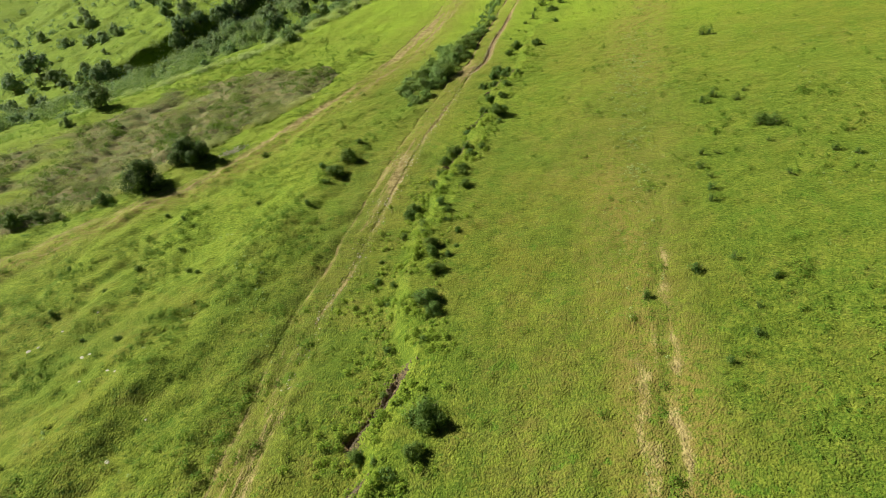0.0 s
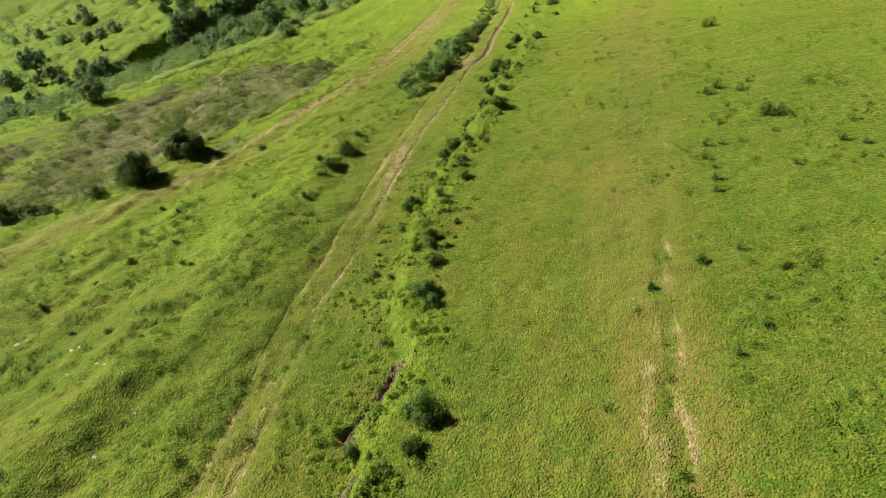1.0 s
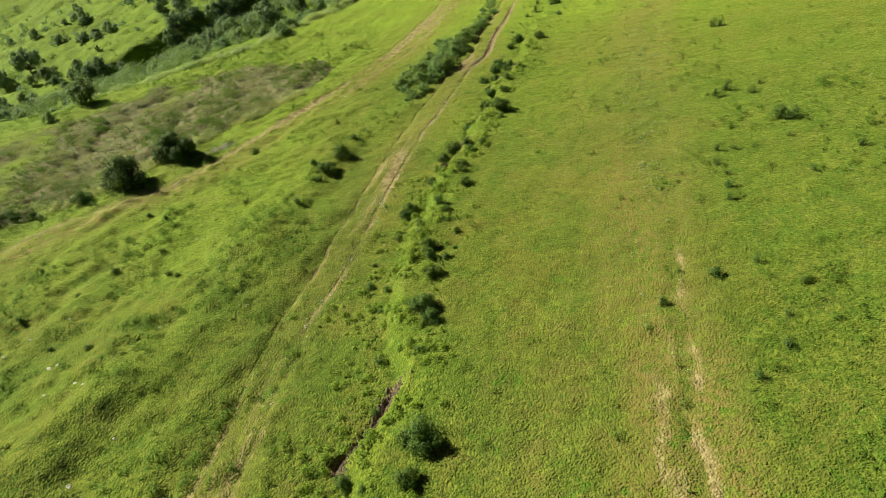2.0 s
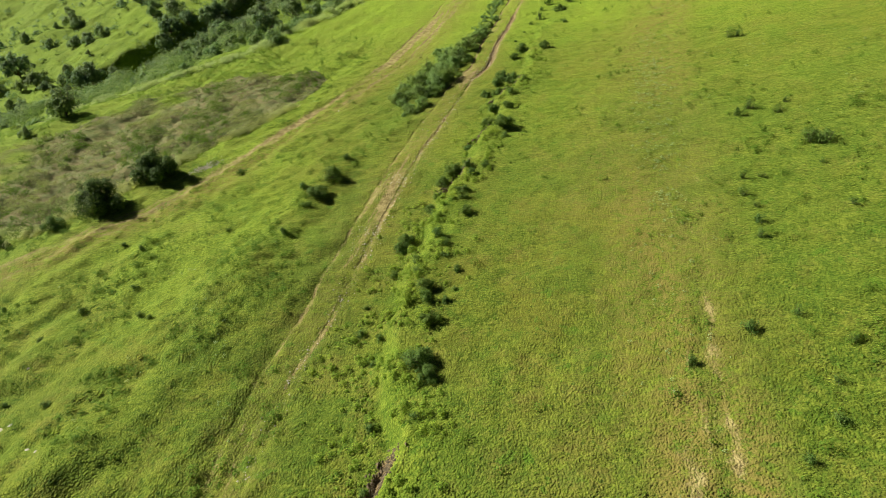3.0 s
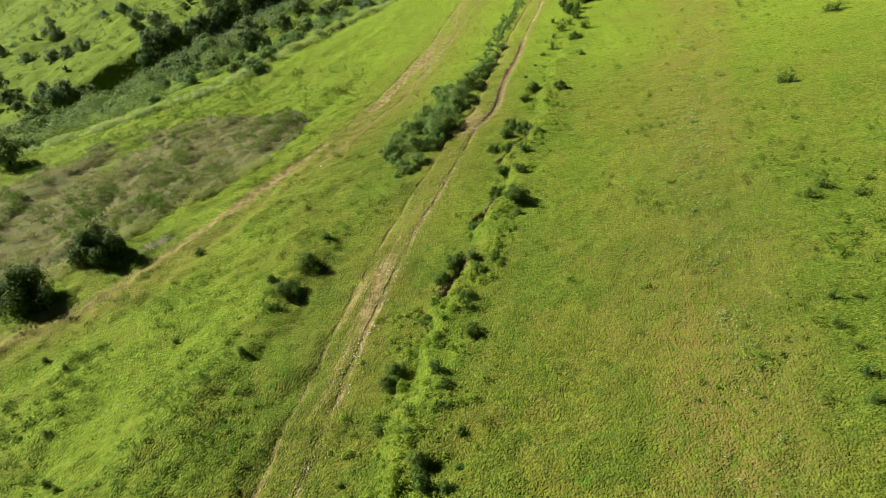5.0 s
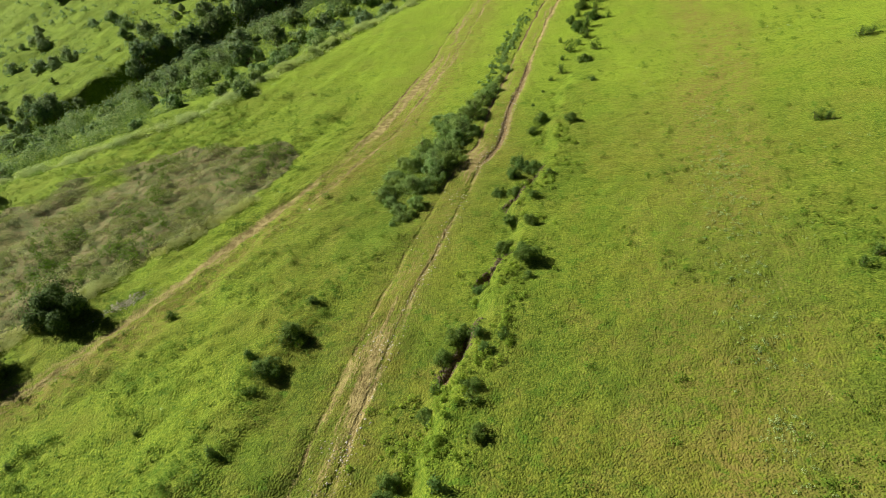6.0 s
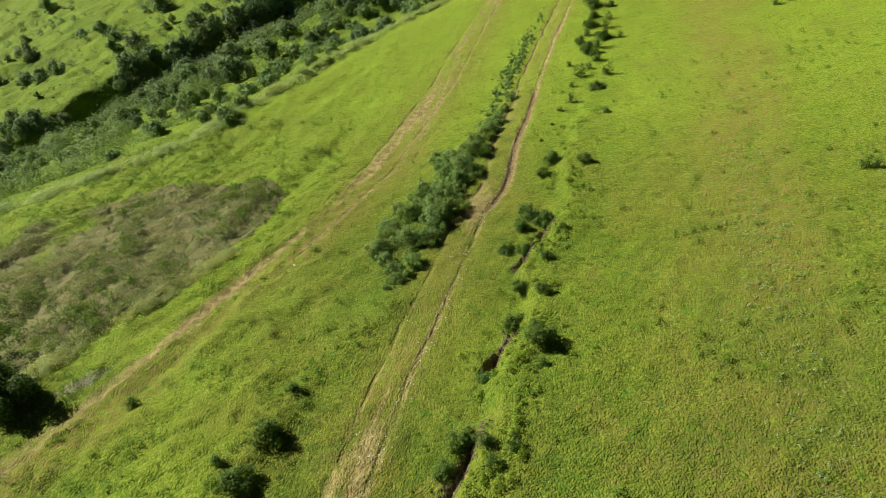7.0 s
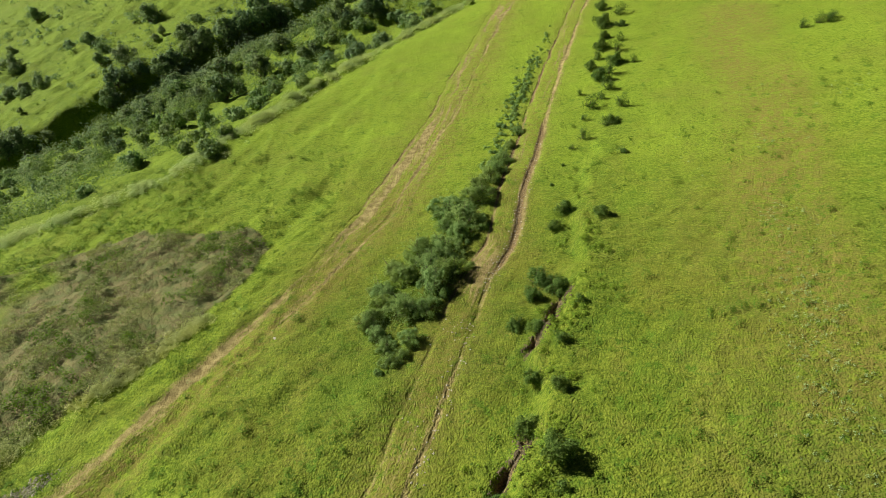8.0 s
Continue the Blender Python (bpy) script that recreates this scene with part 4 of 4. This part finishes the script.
def pale_weeds():
    """Pale grey-green weeds on the worn strip."""
    rng = np.random.default_rng(31)

    def keep(x, y, q):
        s, _ = beside(WORN, x, y)
        strip = np.exp(-(((-s + 1.9) / 1.5) ** 2)) * smooth(fractal(x, y, 7, 2, 211), -0.3, 0.4) * (0.35 + 0.65 * smooth(y, 38, 50))
        spots = np.exp(-(((s - 1.9) / 1.6) ** 2)) * (np.exp(-(((y - 49) / 4) ** 2)) + np.exp(-(((y - 76) / 6) ** 2))) * smooth(fractal(x, y, 2, 2, 217), -0.4, 0.3)
        return np.clip(0.5 * strip + 0.9 * spots + 0.06 * smooth(x, 18, 24) * smooth(fractal(x, y, 5, 2, 213), 0.2, 0.7) + 0.08 * smooth(-x, 8, 14) * smooth(fractal(x, y, 4, 2, 215), 0.25, 0.7), 0, 1)

    p, q = scatter(60000, -30, 42, 15, 110, keep, rng)
    r = 0.05 + 0.13 * rng.random(len(p)) ** 2
    stuff("pale_weeds", "pale grey-green weeds scattered over the worn strip", "weeds", [leafy(p, r, 10, 0.04, rng)], PALE)


def tall_edges():
    rng = np.random.default_rng(22)

    def side(x, y, q):
        e, _ = beside(EDGE, x, y)
        return np.exp(-(((e - 2.6) / 1.2) ** 2)) * smooth(fractal(x, y, 3, 2, 147), -1.2, -0.3)

    def border(x, y, q):
        a, _ = beside(PATCH[2:9], x, y)
        return np.exp(-(((a + 0.35) / 0.7) ** 2)) * smooth(fractal(x, y, 4, 2, 145), -1.1, -0.1)

    p, q = scatter(420000, -56, 6, 90, 182, lambda x, y, q: side(x, y, q) * smooth(y, 112, 130), rng)
    tall = smooth(fractal(p[:, 0], p[:, 1], 2.2, 3, 149), -0.9, 0.7)
    tuft = blades(p, 0.15 + 0.75 * tall * rng.uniform(0.5, 1, len(p)), 0.055, 4, 1.5, rng)
    p, q = scatter(90000, -56, 6, 90, 182, side, rng)
    lump = leafy(p, (0.14 + 0.4 * rng.random(len(p)) ** 2) * (0.5 + smooth(fractal(p[:, 0], p[:, 1], 2.2, 3, 149), -0.9, 0.7)), 16, 0.085, rng, 2.0)
    p, q = scatter(80000, -62, -17, 36, 84, border, rng)
    low = blades(p, 0.2 + 0.3 * rng.random(len(p)), 0.045, 7, 1.4, rng)
    p, q = scatter(60000, -62, -17, 36, 84, border, rng)
    heap = leafy(p + np.array([0, 0, 0.12]), 0.15 + 0.30 * rng.random(len(p)) ** 2, 16, 0.065, rng, 2.2)
    stuff("tall_grass", "tall green grass along the edge of the ravine", "grass", [tuft, lump], EDGE_GRASS)
    stuff("border_grass", "pale seeding grass bordering the patch of weeds", "grass", [low, heap], TALL)


def weeds():
    rng = np.random.default_rng(23)
    p, q = scatter(90000, -62, -12, 45, 98, lambda x, y, q: q["weed"] * (0.08 + 0.92 * smooth(fractal(x, y, 1.5, 3, 151), -0.15, 0.35)), rng)
    n, k = len(p), 5
    swell = 0.06 + 0.42 * smooth(fractal(p[:, 0], p[:, 1], 1.5, 3, 151), -0.1, 0.7)
    base = np.repeat(p, k, 0) + rng.normal(0, 0.11, (n * k, 3)) * np.array([1, 1, 0.5]) + np.array([0, 0, 1]) * np.repeat(swell, k)[:, None]
    stuff("weeds", "brownish grey-green weeds and dead stalks in an ungrazed patch", "weeds", [leaves_at(base, rng.normal(0, 0.6, (n * k, 3)) + np.array([0, 0, 0.7]), 0.07, rng)], HERB)
    p, q = scatter(4200, -62, -12, 45, 98, lambda x, y, q: q["weed"] * smooth(fractal(x, y, 5, 2, 153), -0.3, 0.4), rng)
    r = 0.18 + 0.5 * rng.random(len(p)) ** 2.5
    pts, nrm = shell(p + np.stack([r * 0, r * 0, r * 0.4], 1), r, len(p) * 36, rng, 0.0)
    stuff("tussocks", "dark green leafy tussocks among the weeds", "weeds", [leaves_at(pts, nrm + np.array([0, 0, 0.5]), 0.08, rng)], TUSSOCK)


def ravine_scrub():
    rng = np.random.default_rng(24)

    def keep(x, y, q):
        e, _ = beside(EDGE, x, y)
        v, _ = beside(VALLEY, x, y)
        return smooth(e, 5, 14) * (1 - smooth(v, -2 + 30 * smooth(x, -95, -60), 14 + 30 * smooth(x, -95, -60))) * smooth(fractal(x, y, 7, 3, 161), -0.45, 0.1)

    def heights(p):
        return (0.4 + 1.5 * rng.random(len(p)) ** 2.2) * (0.6 + 0.9 * smooth(fractal(p[:, 0], p[:, 1], 6, 2, 163), -0.2, 0.7))

    p, q = scatter(10500, -130, 12, 80, 225, keep, rng)
    r = heights(p)
    pts, nrm = shell(p + np.stack([r * 0, r * 0, r * 0.45], 1), r, len(p) * 38, rng, -0.2)
    stuff("scrub", "bright green brambles and scrub on the ravine banks", "scrub", [leaves_at(pts, nrm + np.array([0, 0, 0.5]), 0.15, rng, 0.35)], SCRUB)


def valley_thicket():
    rng = np.random.default_rng(28)

    def keep(x, y, q):
        v, _ = beside(VALLEY, x, y)
        e, _ = beside(EDGE, x, y)
        return np.exp(-(((v + 4) / 7) ** 2)) * smooth(e, 8, 14) * np.where((x < -77) & (x > -96) & (v > -5), 0.0, 1.0) * smooth(fractal(x, y, 10, 2, 191), -0.6, 0.2)

    p, q = scatter(20000, -130, 5, 110, 240, keep, rng)
    r = 0.8 + 1.7 * rng.random(len(p)) ** 1.5
    pts, nrm = shell(p + np.stack([r * 0, r * 0, r * 0.4], 1), r, len(p) * 36, rng, -0.1)
    stuff("thicket", "dark tangled thicket along the bottom of the ravine", "thicket", [leaves_at(pts, nrm + np.array([0, 0, 0.5]), 0.3, rng, 0.5)], TREE_LEAF)


def far_dots():
    rng = np.random.default_rng(25)

    def keep(x, y, q):
        v, _ = beside(VALLEY, x, y)
        return smooth(v, 6, 14) * (0.2 + 0.8 * smooth(fractal(x, y, 18, 2, 171), -0.1, 0.5))

    p, q = scatter(2000, -190, -50, 110, 300, keep, rng)
    r = 0.3 + 1.2 * rng.random(len(p)) ** 2.2
    stuff("far_scrub", "scattered small dark bushes on the far slope", "scrub", [leafy(p, r, 40, 0.2, rng, 0.4)], TREE_LEAF)


def rough_grass():
    """Rough ungrazed grass between the weeds and the ravine, and on the far slope."""
    rng = np.random.default_rng(32)

    def keep(x, y, q):
        e, _ = beside(EDGE, x, y)
        return smooth(e, -16, -9) * (1 - smooth(e, 2, 6)) * (1 - q["weed"]) * (x < -22 - 0.25 * (y - 95)) * (0.25 + 0.75 * smooth(fractal(x, y, 5, 3, 221), -0.4, 0.4))

    p, q = scatter(14000, -90, -18, 55, 112, keep, rng)
    near = leafy(p, 0.12 + 0.35 * rng.random(len(p)) ** 2.5, 14, 0.075, rng, 1.2)

    def far(x, y, q):
        v, _ = beside(VALLEY, x, y)
        return smooth(v, 3, 10) * (0.3 + 0.7 * smooth(fractal(x, y, 9, 3, 223), -0.4, 0.4))

    p, q = scatter(3500, -180, -45, 110, 290, far, rng)
    far_side = leafy(p - np.array([0, 0, 0.15]), 0.25 + 0.5 * rng.random(len(p)) ** 2, 14, 0.15, rng, 1.8)
    stuff("rough_grass", "rough tussocky grass on the ungrazed slopes", "grass", [near, far_side], WEED_LEAF)


def stone_thing(seed):
    """A flat pale field stone, half sunk in the turf."""
    rng = np.random.default_rng(seed)
    bm = bmesh.new()
    bmesh.ops.create_icosphere(bm, subdivisions=2, radius=0.12)
    for v in bm.verts:
        v.co *= rng.uniform(0.8, 1.15)
        v.co.x *= 1.35
        v.co.z *= 0.35
    data = bpy.data.meshes.new("stone")
    bm.to_mesh(data)
    bm.free()
    data.materials.append(STONE)
    ob = new("stone", data)
    return tagged(ob, "flat pale limestone half sunk in pasture grass", "stone", "stones in the pasture")


def field_stones():
    for k, (x, y, size) in enumerate([(-30.2, 34.4, 1.3), (-29.6, 34.7, 0.8), (-25.3, 32.9, 1.2), (-24.9, 33.2, 0.9), (-19.3, 23.5, 1.1), (-28.6, 36.4, 0.7), (-26.6, 38.2, 0.7), (-22.5, 31.0, 0.9), (-21.8, 30.7, 0.7), (-12.1, 79.5, 0.8), (-24.1, 30.2, 0.6), (-18.2, 26.6, 0.6)]):
        stone_thing(800 + k).matrix_basis = Matrix.LocRotScale((x, y, height(x, y) + 0.02), Euler((0.1, 0.1, k * 1.3)), Vector((size, size, size)))


def clods():
    """Dark crumbled soil in the open cracks of the ditch."""
    rng = np.random.default_rng(33)

    def keep(x, y, q):
        s, _ = beside(DITCH, x, y)
        return np.exp(-((s / 0.32) ** 2)) * np.clip(cracks(y), 0, 1)

    p = np.concatenate([scatter(total, x0, x1, y0, y1, keep, rng)[0] for total, x0, x1, y0, y1 in ((26000, -6, -1, 16, 31), (26000, -1, 6, 55, 70), (14000, 4, 10, 74, 82))])
    stuff("soil_clods", "dark brown crumbled soil in an open ditch", "soil", [lumps(p, 0.04 + 0.09 * rng.random(len(p)) ** 2, rng)], CLOD)


def lumps(p, r, rng):
    """Small angular lumps of radius r at the places p."""
    n = len(p)
    octa = np.array([(1, 0, 0), (0, 1, 0), (-1, 0, 0), (0, -1, 0), (0, 0, 0.7), (0, 0, -0.7)])
    v = p[:, None, :] + octa[None] * r[:, None, None] * rng.uniform(0.6, 1.3, (n, 6, 1))
    f = np.array([(0, 1, 4), (1, 2, 4), (2, 3, 4), (3, 0, 4), (1, 0, 5), (2, 1, 5), (3, 2, 5), (0, 3, 5)])
    return v.reshape(-1, 3), (np.arange(n)[:, None, None] * 6 + f[None]).reshape(-1, 3)


def gravel():
    """Loose pale stones in the wheel ruts and on the stony patch beside the cart track."""
    rng = np.random.default_rng(27)

    def keep(x, y, q):
        s, _ = beside(RUTS, x, y)
        rut = np.exp(-((s / 0.42) ** 2)) * (0.35 + 0.65 * np.exp(-(((y - 91) / 9) ** 2)))
        rut = rut + 0.5 * np.exp(-(((s - 0.6) / 1.0) ** 2)) * smooth(y, 46, 54) * (1 - smooth(y, 76, 82)) * smooth(fractal(x, y, 4, 2, 225), -0.3, 0.4)
        heap = np.exp(-(((x + 24.3) * 0.75 + (y - 67.6) * 0.66) / 1.2) ** 2 - (((x + 24.3) * 0.66 - (y - 67.6) * 0.75) / 0.4) ** 2)
        return np.clip(0.3 * rut + heap, 0, 1)

    p = np.concatenate([scatter(total, x0, x1, y0, y1, keep, rng)[0] for total, x0, x1, y0, y1 in ((22000, 0, 12, 82, 106), (20000, -28, -21, 64, 71), (70000, -12, 2, 28, 80))])
    stuff("gravel", "loose pale stones in the muddy wheel ruts", "gravel", [lumps(p, 0.03 + 0.07 * rng.random(len(p)) ** 2, rng)], STONE)


pasture_tufts()
pasture_weeds()
bank_herbs()
rut_verge()
pale_weeds()
tall_edges()
weeds()
ravine_scrub()
valley_thicket()
far_dots()
rough_grass()
gravel()
clods()
field_stones()
